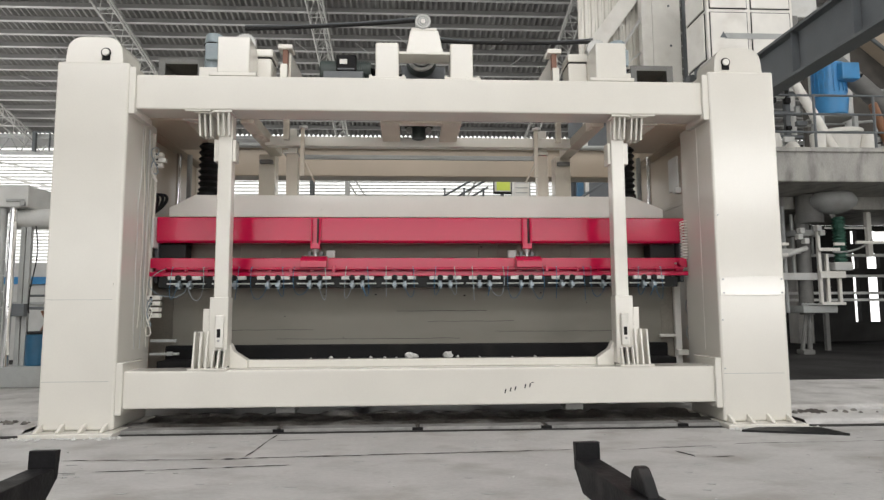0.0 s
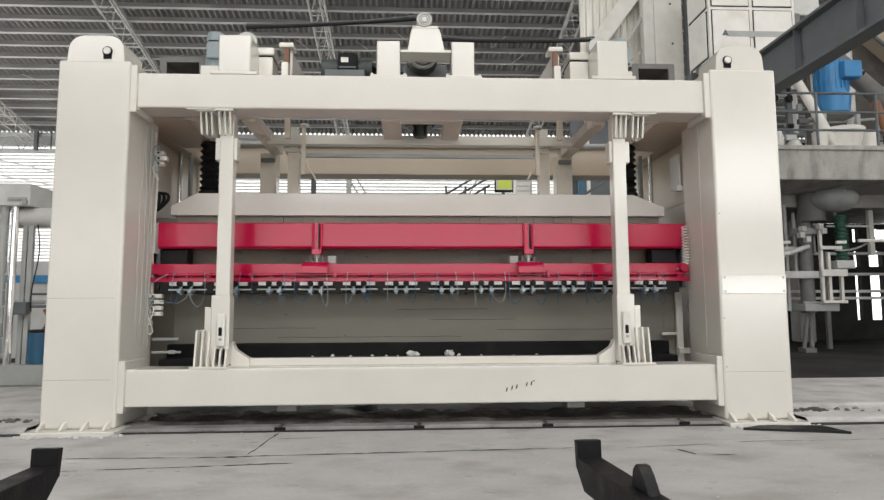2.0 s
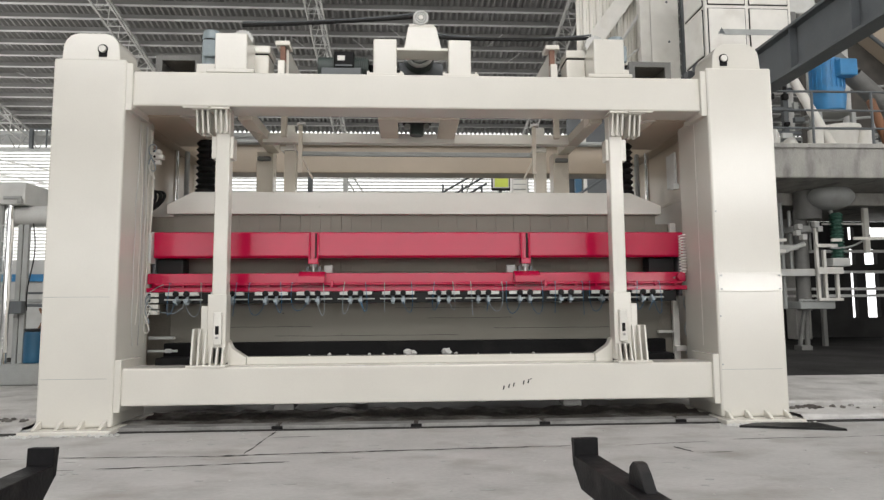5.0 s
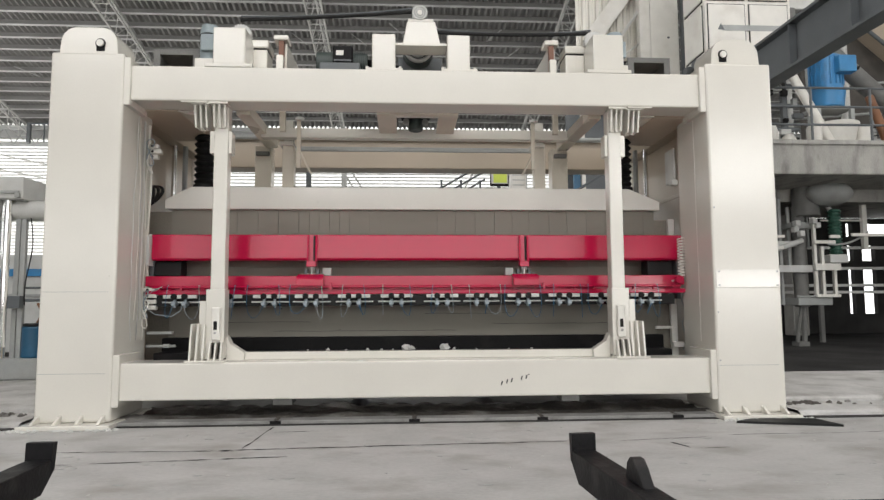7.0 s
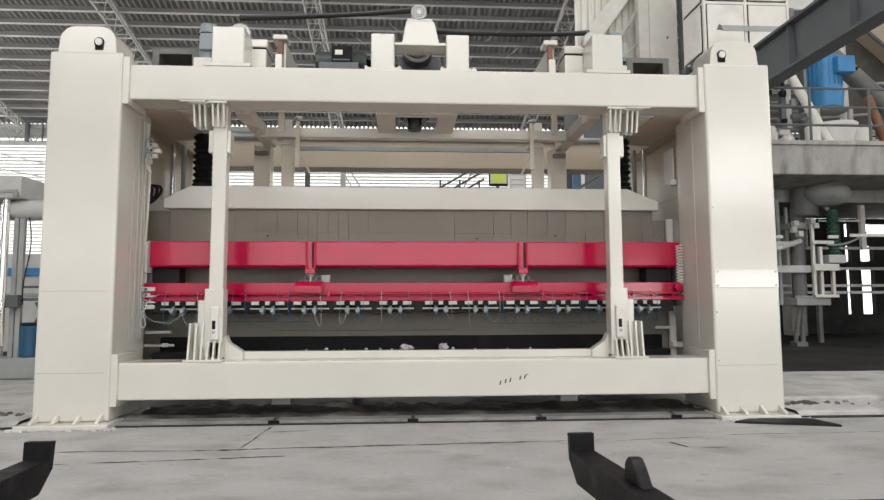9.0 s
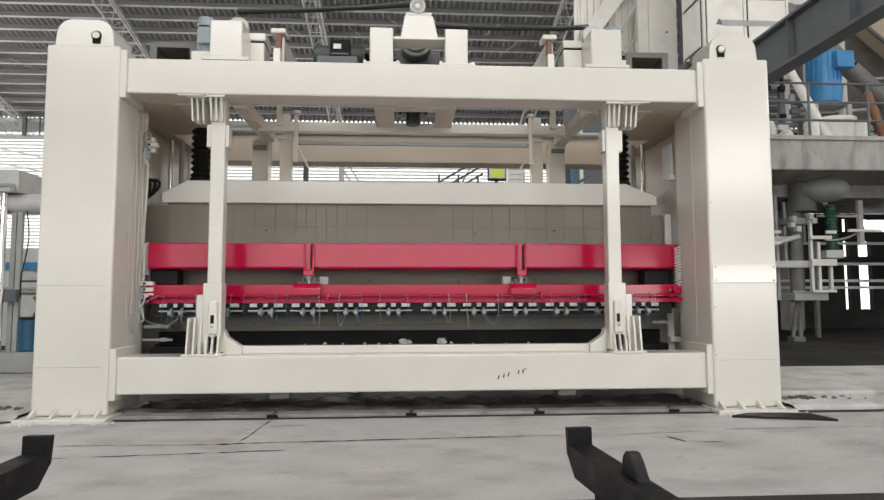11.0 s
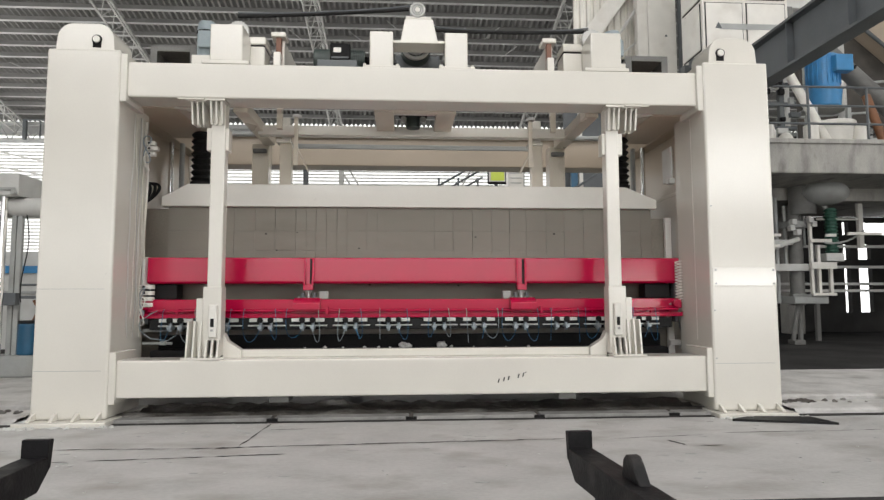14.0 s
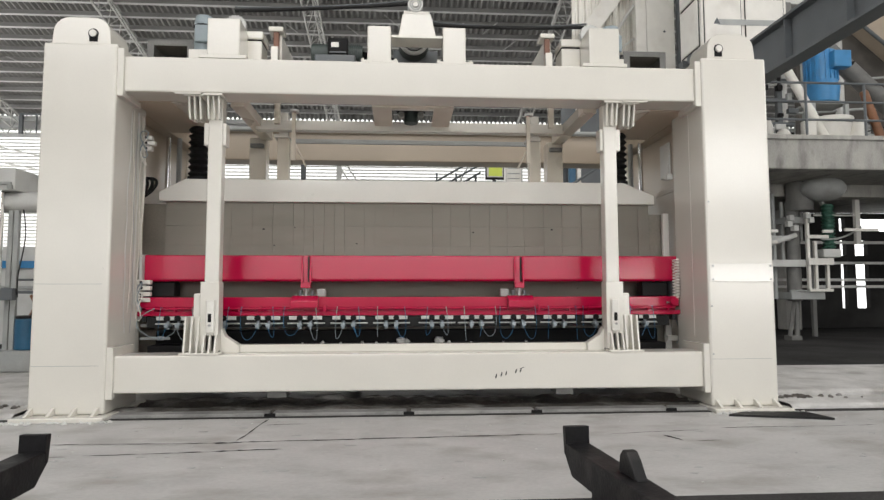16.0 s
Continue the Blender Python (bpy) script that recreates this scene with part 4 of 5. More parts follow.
def cake():
    """The soft cake on its black tray: upper part already scored into blocks, lower part whole."""
    tray = thing("cake_cart", (0, 1.3, 0), "black steel cart tray carrying the cake", "cart")
    part("tray", boxes((-2.76, 2.71, 0.96, 1.72, 0.575, 0.738)), BLACK, tray, bevel=0.012)
    part("ledge", boxes((-2.74, 2.69, 0.70, 0.958, 0.50, 0.60)), BLACK, tray, bevel=0.01)
    part("chassis", boxes((-2.7, 2.7, 0.80, 1.65, 0.14, 0.498)), BLACK, tray, bevel=0.01)
    for x in (-2.2, -0.7, 0.7, 2.2):
        part("wheel", shaped(cyl, (x, 1.4, 0.13), (x, 1.5, 0.13), 0.13, 20), STEEL, tray, bevel=0.01)
    rng = random.Random(12)
    for k, (x, r) in enumerate(((-0.16, 0.055), (-0.10, 0.04), (0.255, 0.06), (0.27, 0.035), (-0.99, 0.022), (-0.80, 0.014), (-0.57, 0.02), (-0.3, 0.012), (0.6, 0.012), (1.2, 0.016), (0.95, 0.01), (-1.2, 0.012), (-0.42, 0.016), (0.36, 0.02))):
        bm = bmesh.new()
        lump(bm, (x, 0.86, 0.60 + r * 0.4), r * 0.95, 50 + k)
        tagged(part("mortar_lump", bm, DUST, None, "pale broken mortar lump on the black tray"), category="rubble", group="mortar lumps")
    c = thing("concrete_cake", (0, 1.34, 0.738), "grey-brown uncured aerated concrete cake scored into blocks", "concrete cake")
    bm = bmesh.new()
    box(bm, -2.72, 2.67, 1.03, 1.66, 0.739, 1.50)
    part("lower_cake", bm, CAKE, c, bevel=0.006)
    part("core", boxes((-2.71, 2.66, 1.055, 1.655, 1.50, 2.133)), CAKE, c)
    xs = [-2.72, -2.36, -2.13, -1.905, -1.685, -1.46, -1.345, -1.24, -1.125, -1.01, -0.90, -0.68, -0.565, -0.36, -0.25, 0.075, 0.28, 0.50, 0.72, 0.92, 1.11, 1.34, 1.545, 1.77, 1.98, 2.2, 2.43, 2.67]
    xs = xs[:1] + [x + 0.115 for x in xs[1:-1]] + xs[-1:]
    zs = [1.502, 1.655, 1.872, 2.133]
    for i, (a, b) in enumerate(zip(xs, xs[1:])):
        for z0, z1 in zip(zs, zs[1:]):
            g = 0.0006 + 0.0019 * rng.random() ** 1.6
            y = 1.031 + rng.uniform(0, 0.0012)
            part("block", boxes((a + g, b - g, y, 1.056, z0 + 0.0006, z1 - 0.0006)), CAKE, c)
    for x0, x1, z in ((0.05, 1.0, 0.985), (-1.6, 0.4, 0.80), (-0.3, 0.7, 1.1), (-2.4, -1.2, 0.9), (0.8, 2.3, 0.87)):
        bm = bmesh.new()
        pts = [(x0 + (x1 - x0) * i / 12, 1.0295, z + rng.uniform(-0.004, 0.004)) for i in range(13)]
        tube(bm, pts, 0.0018, 4)
        part("wire_score", bm, CRACK, c)
    for k in range(14):
        x, z = rng.uniform(-2.3, 2.3), rng.uniform(0.8, 2.0)
        part("pit", shaped(ball, (x, 1.031, z), rng.uniform(0.006, 0.012), (1.3, 0.3, 0.8), 8), CRACK, c)


CUT0 = Vector((0, 0.66, 1.46))


def cutting_beam():
    """The red beam with its cutting heads, which sinks through the cake."""
    b = thing("cutting_beam", CUT0, "glossy red cutting beam with rows of pneumatic wire heads", "cutting beam")
    up = part("upper_beam", shaped(prism, [(0.66, 1.835), (0.66, 2.078), (0.672, 2.085), (0.90, 2.085), (0.90, 1.815), (0.68, 1.815)], "x", -2.775, 2.815), RED, b, "glossy red box beam", bevel=0.006)
    part("end_plate", shaped(prism, [(0.60, 1.76), (0.60, 2.06), (0.68, 2.09), (0.92, 2.09), (0.92, 1.76)], "x", -2.805, -2.777), PALE, up, bevel=0.005)
    part("end_stub", boxes((-2.817, -2.805, 0.70, 0.86, 1.86, 1.96)), GREY, up, bevel=0.004)
    low = part("lower_beam", boxes((-2.81, 2.812, 0.62, 0.80, 1.548, 1.652)), RED, b, "slim red box beam", bevel=0.006)
    part("lower_bar", boxes((-2.81, 2.812, 0.60, 0.74, 1.462, 1.508)), RED, low, bevel=0.006)
    part("bar_web", boxes((-2.8, 2.8, 0.70, 0.74, 1.505, 1.55)), RED, low)
    pipe = part("air_pipe", shaped(cyl, (-2.72, 0.575, 1.537), (2.75, 0.575, 1.537), 0.011, 10), RED, low, "thin red air pipe")
    for k in range(26):
        x = -2.65 + k * 0.213
        part("pipe_clip", boxes((x - 0.01, x + 0.01, 0.572, 0.62, 1.505, 1.555)), RED, pipe)
    part("wire_bar", boxes((-2.72, 2.70, 0.62, 0.72, 1.345, 1.455)), RUBBER, b, "black steel wire carrier bar", bevel=0.006)
    # Black blocks and dark links are added to fill the dark void here.
    for x0, x1 in ((-2.77, -2.50), (2.46, 2.74)):
        part("end_block", boxes((x0, x1, 0.74, 0.92, 1.656, 1.812)), RUBBER, b, "black block filling the dark void at the beam end", bevel=0.012)
    for x in (-2.79, 2.795):
        part("link", boxes((x - 0.018, x + 0.018, 0.72, 0.86, 1.40, 1.83)), SLATE, b, bevel=0.004)
    part("knuckle", shaped(cyl, (2.74, 0.56, 1.60), (2.74, 0.63, 1.60), 0.045, 16), RED, low, bevel=0.006)
    for k in range(5):
        part("bolt", shaped(cyl, (2.68 + 0.025 * k, 0.60, 1.59 + 0.012 * (k % 2)), (2.68 + 0.025 * k, 0.622, 1.59 + 0.012 * (k % 2)), 0.01, 8), STEEL, low)
    for x in (-1.135, 1.085):
        for dx in (-0.052, 0.034):
            part("rib", shaped(prism, [(0.66, 1.80), (0.605, 1.80), (0.63, 2.082), (0.66, 2.085)], "x", x + dx, x + dx + 0.02), RED, up, bevel=0.003)
        part("rib_back", boxes((x - 0.03, x + 0.033, 0.645, 0.6598, 1.80, 2.08)), RED, up)
        # Black strip paints the shade in the gap between the ribs.
        part("rib_slot", boxes((x + 0.012, x + 0.030, 0.640, 0.6448, 1.81, 2.07)), RUBBER, up)
        hang = part("hanger", boxes((x - 0.05, x + 0.05, 0.585, 0.70, 1.745, 1.80)), RED, b, "red hanger with bolt and nut", bevel=0.006)
        part("nut", shaped(cyl, (x, 0.64, 1.715), (x, 0.64, 1.745), 0.038, 6), GREY, hang)
        part("stud", shaped(cyl, (x, 0.64, 1.65), (x, 0.64, 1.72), 0.022, 12), STEEL, hang)
        for dx in (-0.06, 0.06):
            part("jaw", boxes((x + dx - 0.015, x + dx + 0.015, 0.63, 0.70, 1.655, 1.72)), SLATE, hang, bevel=0.004)
        s = part("saddle", shaped(prism, [(0.49, 1.545), (0.49, 1.612), (0.57, 1.665), (0.66, 1.665), (0.66, 1.545)], "x", x - 0.135, x + 0.135), RED, b, "red wedge saddle", bevel=0.006)
        for k in range(4):
            xx = x - 0.10 + k * 0.066
            part("bolt", shaped(cyl, (xx, 0.61, 1.66), (xx, 0.61, 1.68), 0.011, 6), STEEL, s)
        sx = 1 if x < 0 else -1
        part("sensor", boxes((x + sx * 0.15 - 0.045, x + sx * 0.15 + 0.045, 0.66, 0.73, 1.655, 1.735)), GREY, b, "grey sensor block", bevel=0.008)
        part("valve", boxes((x + 0.185, x + 0.215, 0.56, 0.62, 1.50, 1.575)), RED, low, bevel=0.005)
    # coil hose
    bm = bmesh.new()
    tube(bm, [(2.775 + 0.035 * math.cos(i * 0.8), 0.60 + 0.035 * math.sin(i * 0.8), 1.62 + i * 0.0039) for i in range(112)], 0.006, 5)
    part("coil_hose", bm, WHITE, b, "white coiled air hose")

    rng = random.Random(21)

    def head(x):
        p = part("cutter_head", boxes((x - 0.165, x + 0.165, 0.545, 0.575, 1.424, 1.46)), PALE, b, "white head plate with two pneumatic fittings and hoses", bevel=0.004)
        part("bracket", boxes((x - 0.10, x + 0.10, 0.575, 0.665, 1.42, 1.455)), SLATE, p, bevel=0.003)
        part("tie_rod", shaped(cyl, (x - 0.19, 0.60, 1.385), (x + 0.19, 0.60, 1.385), 0.008, 8), PALE, p)
        for dx in (-0.055, 0.05):
            part("plug", shaped(cyl, (x + dx, 0.52, 1.442), (x + dx, 0.546, 1.442), 0.03, 14), BLACK, p, bevel=0.003)
            bm = bmesh.new()
            cyl(bm, (x + dx, 0.52, 1.37), (x + dx, 0.62, 1.37), 0.024, 14)
            cyl(bm, (x + dx, 0.505, 1.37), (x + dx, 0.52, 1.37), 0.018, 10)
            cyl(bm, (x + dx, 0.57, 1.33), (x + dx, 0.57, 1.42), 0.016, 8)
            part("fitting", bm, FITTING, p, "zinc pneumatic fitting")
            # hose: leaves the pipe, loops down and turns back to the fitting
            side = -1 if dx < 0 else 1
            x0, reach = x + dx + side * rng.uniform(0.04, 0.16), rng.uniform(0.11, 0.185)
            low_z = 1.37 - reach
            ends = [(x0, 0.53, 1.555), (x0 + side * 0.045, 0.513, low_z - 0.05), (x + dx + side * 0.05, 0.507, low_z - 0.04), (x + dx, 0.51, 1.352)]
            if rng.random() < 0.3:
                lean = rng.uniform(-0.05, 0.05)
                ends = [(x0, 0.53, 1.555), (x0 + 0.2 * lean, 0.515, 1.47), (x0 + 0.3 * lean, 0.51, 1.40), (x0 + lean, 0.508, 1.37 - reach * 0.9)]
            pts = [Vector((x0, 0.575, 1.537)), Vector((x0, 0.552, 1.553))]
            for i in range(15):
                u = i / 14
                w = ((1 - u) ** 3, 3 * u * (1 - u) ** 2, 3 * u * u * (1 - u), u ** 3)
                pts.append(sum((Vector(e) * f for e, f in zip(ends, w)), Vector()))
            part("hose", shaped(tube, pts, 0.003, 5), rng.choice((HOSEB, HOSEW, HOSEW, HOSEB)), p)
        if rng.random() < 0.25:
            z = 1.37
            e = rng.choice((-1, 1)) * rng.uniform(0.02, 0.06)
            part("loose_end", shaped(tube, [(x + 0.05 + e * i / 6, 0.51, z - 0.02 * i) for i in range(7)], 0.004, 5), HOSEB, p)

    for x in (-2.435, -1.985, -1.545, -1.125, -0.69, -0.255, 0.215, 0.625, 1.06, 1.49, 1.93, 2.36):
        head(x)
    part("loop_hose", shaped(tube, [(-2.62, 0.56, 1.54)] + [(-2.62 - 0.16 * math.sin(math.pi * i / 12), 0.52, 1.54 - 0.30 * (i / 12)) for i in range(1, 12)] + [(-2.50, 0.52, 1.245), (-2.42, 0.53, 1.30), (-2.40, 0.53, 1.36)], 0.0038, 6), HOSEW, b)
    return b


# ---- the cart in front ----
def fork_cart():
    c = thing("fork_cart", (0.8, -3.6, 0), "black worn steel cart with two raised fork arms", "cart")

    def arm(x, y, turn):
        """A fork arm whose tip is at x, y; turn in degrees, away from the machine."""
        m = Matrix.Translation((x, y, 0)) @ Matrix.Rotation(radians(turn), 4, "Z")
        bm = bmesh.new()
        prism(bm, [(0.0, 0.33), (0.0, 0.385), (-1.4, 0.385), (-1.4, 0.245), (-0.095, 0.245)], "x", -0.06, 0.06)
        bmesh.ops.transform(bm, matrix=m, verts=bm.verts)
        a = part("fork_arm", bm, FORK, c, "worn black fork arm", bevel=0.006)
        bm = bmesh.new()
        prism(bm, [(0.003, 0.33), (0.022, 0.462), (-0.025, 0.466), (-0.028, 0.386), (-0.02, 0.33)], "x", -0.061, 0.061)
        bmesh.ops.transform(bm, matrix=m, verts=bm.verts)
        part("upturned_tip", bm, FORK, a, bevel=0.004)
        bm = bmesh.new()
        prism(bm, [(-0.50, 0.384), (-0.515, 0.455), (-0.545, 0.482), (-0.58, 0.482), (-0.615, 0.45), (-0.665, 0.384)], "x", -0.008, 0.042)
        bmesh.ops.transform(bm, matrix=m, verts=bm.verts)
        part("stop_fin", bm, FORK, a, bevel=0.007)
        bm = bmesh.new()
        box(bm, -0.05, 0.05, -0.50, -0.31, 0.0, 0.25)
        bmesh.ops.transform(bm, matrix=m, verts=bm.verts)
        part("leg", bm, FORK, a, bevel=0.006)

    arm(0.714, -2.75, 5.0)
    arm(-1.856, -2.75, 0.5)
    part("cross_beam", boxes((-2.1, 2.2, -4.25, -4.1, 0.05, 0.36)), FORK, c, bevel=0.01)
    for x in (-1.9, 1.9):
        part("wheel", shaped(cyl, (x, -4.40, 0.12), (x, -4.26, 0.12), 0.12, 20), STEEL, c, bevel=0.01)


def floor_plate():
    solid("floor_mat", shaped(prism, [(2.84, -0.265), (3.08, -0.135), (3.62, -0.19), (3.68, -0.50)], "z", 0.0, 0.02), RUBBER, "flat black rubber mat by the column foot", "mat")


# ---- the other side of the hall ----
def left_station():
    s = thing("stacking_station", (-5.5, 3.1, 0), "grey-cream steel station with round posts and a drum", "machine")
    part("head_box", boxes((-7.2, -5.42, 2.85, 3.4, 2.55, 2.86)), PALE, s, bevel=0.015)
    part("latch", boxes((-5.70, -5.46, 2.82, 2.85, 2.62, 2.66), (-5.5, -5.44, 2.80, 2.85, 2.56, 2.62)), GREY, s, bevel=0.006)
    part("drum_tube", shaped(cyl, (-5.72, 3.1, 2.415), (-4.2, 3.1, 2.415), 0.145, 24), PALE, s, "pale grey tube", bevel=0.01)
    for x, r, mt in ((-5.80, 0.055, GREY), (-5.66, 0.05, CHROME)):
        part("round_post", shaped(cyl, (x, 2.95, 0.3), (x, 2.95, 2.56), r, 18), mt, s)
    for x in (-5.56, -5.48):
        part("flat_post", boxes((x - 0.035, x + 0.03, 3.02, 3.08, 0.0, 2.40)), GREY, s, bevel=0.006)
    part("tall_post", boxes((-6.2, -6.0, 3.2, 3.35, 0.0, 2.55), (-4.75, -4.6, 3.2, 3.35, 0.0, 2.30)), PALE, s, bevel=0.01)
    part("base_beam", boxes((-7.2, -4.2, 2.9, 3.3, 0.09, 0.37), (-5.75, -4.2, 2.95, 3.25, 0.0, 0.09)), GREY, s, bevel=0.01)
    part("cable", shaped(tube, [(-5.59 + 0.01 * math.sin(i), 2.88, 2.35 - 0.13 * i) for i in range(15)], 0.014), WHITE, s)
    part("cable", shaped(tube, [(-5.38 + 0.04 * math.sin(i * 0.5), 3.0, 2.3 - 0.11 * i) for i in range(12)], 0.008), RUBBER, s)
    part("clamp", boxes((-5.62, -5.42, 2.9, 3.0, 1.05, 1.22), (-5.5, -5.2, 3.0, 3.06, 1.14, 1.18), (-5.5, -4.6, 3.1, 3.2, 1.32, 1.35)), SLATE, s, bevel=0.01)
    for k in range(9):
        part("ladder_rung", boxes((-5.76, -5.68, 2.93, 2.97, 0.5 + 0.22 * k, 0.515 + 0.22 * k)), PALE, s)
    d = thing("blue_drum", (-5.3, 3.12, 0.37), "blue plastic drum on the station base", "drum")
    part("body", shaped(cyl, (-5.33, 3.12, 0.37), (-5.33, 3.12, 0.80), 0.15, 24), DRUM, d, bevel=0.02)
    part("lid", shaped(cyl, (-5.33, 3.12, 0.80), (-5.33, 3.12, 0.84), 0.14, 24), RUBBER, d, bevel=0.01)
    h = thing("hose_heap", (-5.3, 3.6, 0), "tangled dark hoses hanging behind the drum", "hoses")
    for k in range(7):
        part("hose", shaped(tube, [(-5.55 + 0.09 * k * 0.7 + 0.06 * math.sin(i * 0.9 + k), 3.55, 1.12 - i * 0.085) for i in range(14)], 0.02), RUBBER if k % 3 else ORANGE, h)
    p = thing("low_panel", (-6, 9.0, 0), "pale low partition with a blue rail", "partition")
    part("panel", boxes((-12, -6.0, 9.0, 9.1, 0.0, 2.25)), PALE, p)
    part("rail", boxes((-12, -6.0, 8.94, 9.0, 1.75, 1.92)), BLUE, p)
    part("panel_edge", boxes((-12, -6.0, 8.95, 9.0, 1.28, 1.34)), GREY, p)


def platform():
    """Concrete platform with railing, its mixer, pipes and what hangs below."""
    p = thing("concrete_platform", (11, 9, 0), "stained concrete platform on columns", "platform", kind="structure")
    part("slab", boxes((5.2, 24, 7.0, 14.0, 3.86, 4.62)), SLABC, p, bevel=0.03)
    part("slab_lip", boxes((5.2, 24, 6.95, 7.0, 4.52, 4.62)), SLABC, p, bevel=0.01)
    for x in (5.6, 12.0, 18.5):
        part("column", boxes((x, x + 0.5, 7.6, 8.1, 0, 3.86)), SLABC, p, bevel=0.02)
        part("column", boxes((x, x + 0.5, 13.0, 13.5, 0, 3.86)), SLABC, p, bevel=0.02)
    part("soffit_beam", boxes((5.2, 24, 8.8, 9.2, 3.55, 3.86)), SLABC, p)
    r = thing("platform_railing", (9, 7.1, 4.62), "dark steel pipe railing on the platform edge", "railing")
    for x in (7.55, 8.84, 10.22, 11.6, 13.0):
        part("post", shaped(cyl, (x, 7.1, 4.62), (x, 7.1, 5.84), 0.03, 10), SLATE, r)
    for z in (5.84, 5.41, 5.0):
        part("rail", shaped(cyl, (7.55, 7.1, z), (13.0, 7.1, z), 0.027, 10), SLATE, r)
    m = thing("mixer_motor", (10.33, 8.6, 5.8), "bright blue upright mixer motor", "motor")
    part("body", shaped(cyl, (10.31, 8.6, 6.05), (10.31, 8.6, 7.15), 0.36, 28), BLUE, m, bevel=0.03)
    fin = None
    for k in range(20):
        f = part("cooling_fin", boxes((10.31 + 0.355, 10.31 + 0.385, 8.585, 8.615, 6.4, 7.1)) if fin is None else bmesh.new(), BLUE, m)
        if fin is None:
            fin = f.data
            for v in fin.vertices:
                v.co.x, v.co.y = v.co.x + m.location.x - 10.31, v.co.y + m.location.y - 8.6
        else:
            spare, f.data = f.data, fin
            bpy.data.meshes.remove(spare)
        f.location = (10.31 - m.location.x, 8.6 - m.location.y, 0)
        f.rotation_euler = (0, 0, 2 * math.pi * k / 20)
    part("flange", shaped(cyl, (10.31, 8.6, 5.84), (10.31, 8.6, 6.30), 0.36, 28, 0.41), BLUE, m, bevel=0.03)
    part("terminal_box", boxes((10.28, 10.72, 8.05, 8.3, 6.62, 7.04)), BLUE, m, bevel=0.03)
    part("cable", shaped(tube, [(10.73 + 0.03 * i, 8.2, 6.75 - 0.05 * i + 0.02 * i * i * (1 if i < 4 else 0.6)) for i in range(6)], 0.03), RUBBER, m)
    part("stand", boxes((9.83, 9.93, 8.3, 8.4, 4.62, 5.84), (10.68, 10.78, 8.3, 8.4, 4.62, 5.84), (9.83, 10.78, 8.3, 8.9, 5.77, 5.84)), GREY, m, bevel=0.01)
    h = thing("mixer_hopper", (10, 8.3, 4.62), "white rounded mixer hopper", "hopper")
    part("bowl", shaped(cyl, (10.23, 8.35, 4.62), (10.23, 8.35, 5.25), 0.40, 24, 0.52), WHITE, h, bevel=0.03)
    part("rim", shaped(cyl, (10.23, 8.35, 5.25), (10.23, 8.35, 5.36), 0.56, 24), WHITE, h, bevel=0.02)
    for x in (9.58, 10.78):
        part("side_tank", shaped(cyl, (x, 8.1, 4.62), (x, 8.1, 5.25), 0.17, 16), WHITE, h, bevel=0.02)
    for x, y, w, z in ((7.95, 8.0, 0.3, 5.15), (8.45, 8.0, 0.3, 5.3), (9.0, 8.2, 0.35, 5.1), (10.9, 8.4, 0.3, 4.95)):
        bg = thing("cement_sack", (x, y, 4.62), "white filled sack standing on the platform", "sack", "sacks on the platform")
        bm = bmesh.new()
        ball(bm, (x, y, 4.62 + (z - 4.62) / 2), 0.5, (w, 0.4, z - 4.62), 12)
        part("sack", bm, WHITE, bg)
    k = thing("sloping_pipe", (9.68, 8.4, 4.62), "white sloping feed pipe", "pipe")
    part("pipe", shaped(cyl, (10.03, 8.0, 4.62), (9.15, 8.4, 6.9), 0.105, 18), WHITE, k)
    k = thing("grey_pipe", (11.48, 9, 4.62), "grey sloping duct over the platform", "pipe")
    part("pipe", shaped(cyl, (10.58, 8.9, 7.5), (12.88, 8.9, 5.4), 0.22, 18), GRIME, k)
    part("leg", shaped(cyl, (12.68, 8.9, 4.62), (12.68, 8.9, 5.6), 0.08, 10), GREY, k)
    k = thing("rusty_chute", (11, 8.2, 4.62), "rusty orange steel chute on the platform", "chute")
    part("chute", shaped(cyl, (11.56, 8.2, 4.66), (11.16, 8.3, 6.1), 0.10, 16), ORANGE, k, bevel=0.04)
    k = thing("valve_rack", (8.2, 8.6, 4.62), "dark steel rack with valves and pipes", "rack")
    for x in (8.25, 8.72, 9.15):
        part("upright", boxes((x - 0.06, x + 0.06, 8.5, 8.62, 4.62, 6.6)), SLATE, k)
    for z in (5.3, 5.9, 6.4):
        part("crossbar", boxes((8.0, 9.5, 8.48, 8.6, z - 0.04, z + 0.04)), SLATE, k)
    rng = random.Random(3)
    for i in range(16):
        x, z = rng.uniform(8.1, 9.3), rng.uniform(4.8, 6.4)
        part("fitting", boxes((x, x + rng.uniform(0.08, 0.3), 8.4, 8.5, z, z + rng.uniform(0.05, 0.2))), rng.choice((GREY, SLATE, PALE, BLACK)), k, bevel=0.01)
    k = thing("pump_cluster", (11, 8.9, 4.62), "dark pumps and valves on the platform", "pump")
    part("pump", shaped(cyl, (10.9, 8.9, 4.62), (10.9, 8.9, 5.6), 0.3, 18), BLACK, k, bevel=0.03)
    for i in range(12):
        x, z = rng.uniform(10.7, 12.0), rng.uniform(4.7, 5.3)
        part("fitting", boxes((x, x + rng.uniform(0.05, 0.2), 8.55, 8.65, z, z + rng.uniform(0.05, 0.2))), rng.choice((GREY, SLATE, PALE, BLACK)), k, bevel=0.01)

    k = thing("pipe_rack", (11.5, 11, 4.62), "pale pipes and cable runs standing behind the mixer", "pipes")
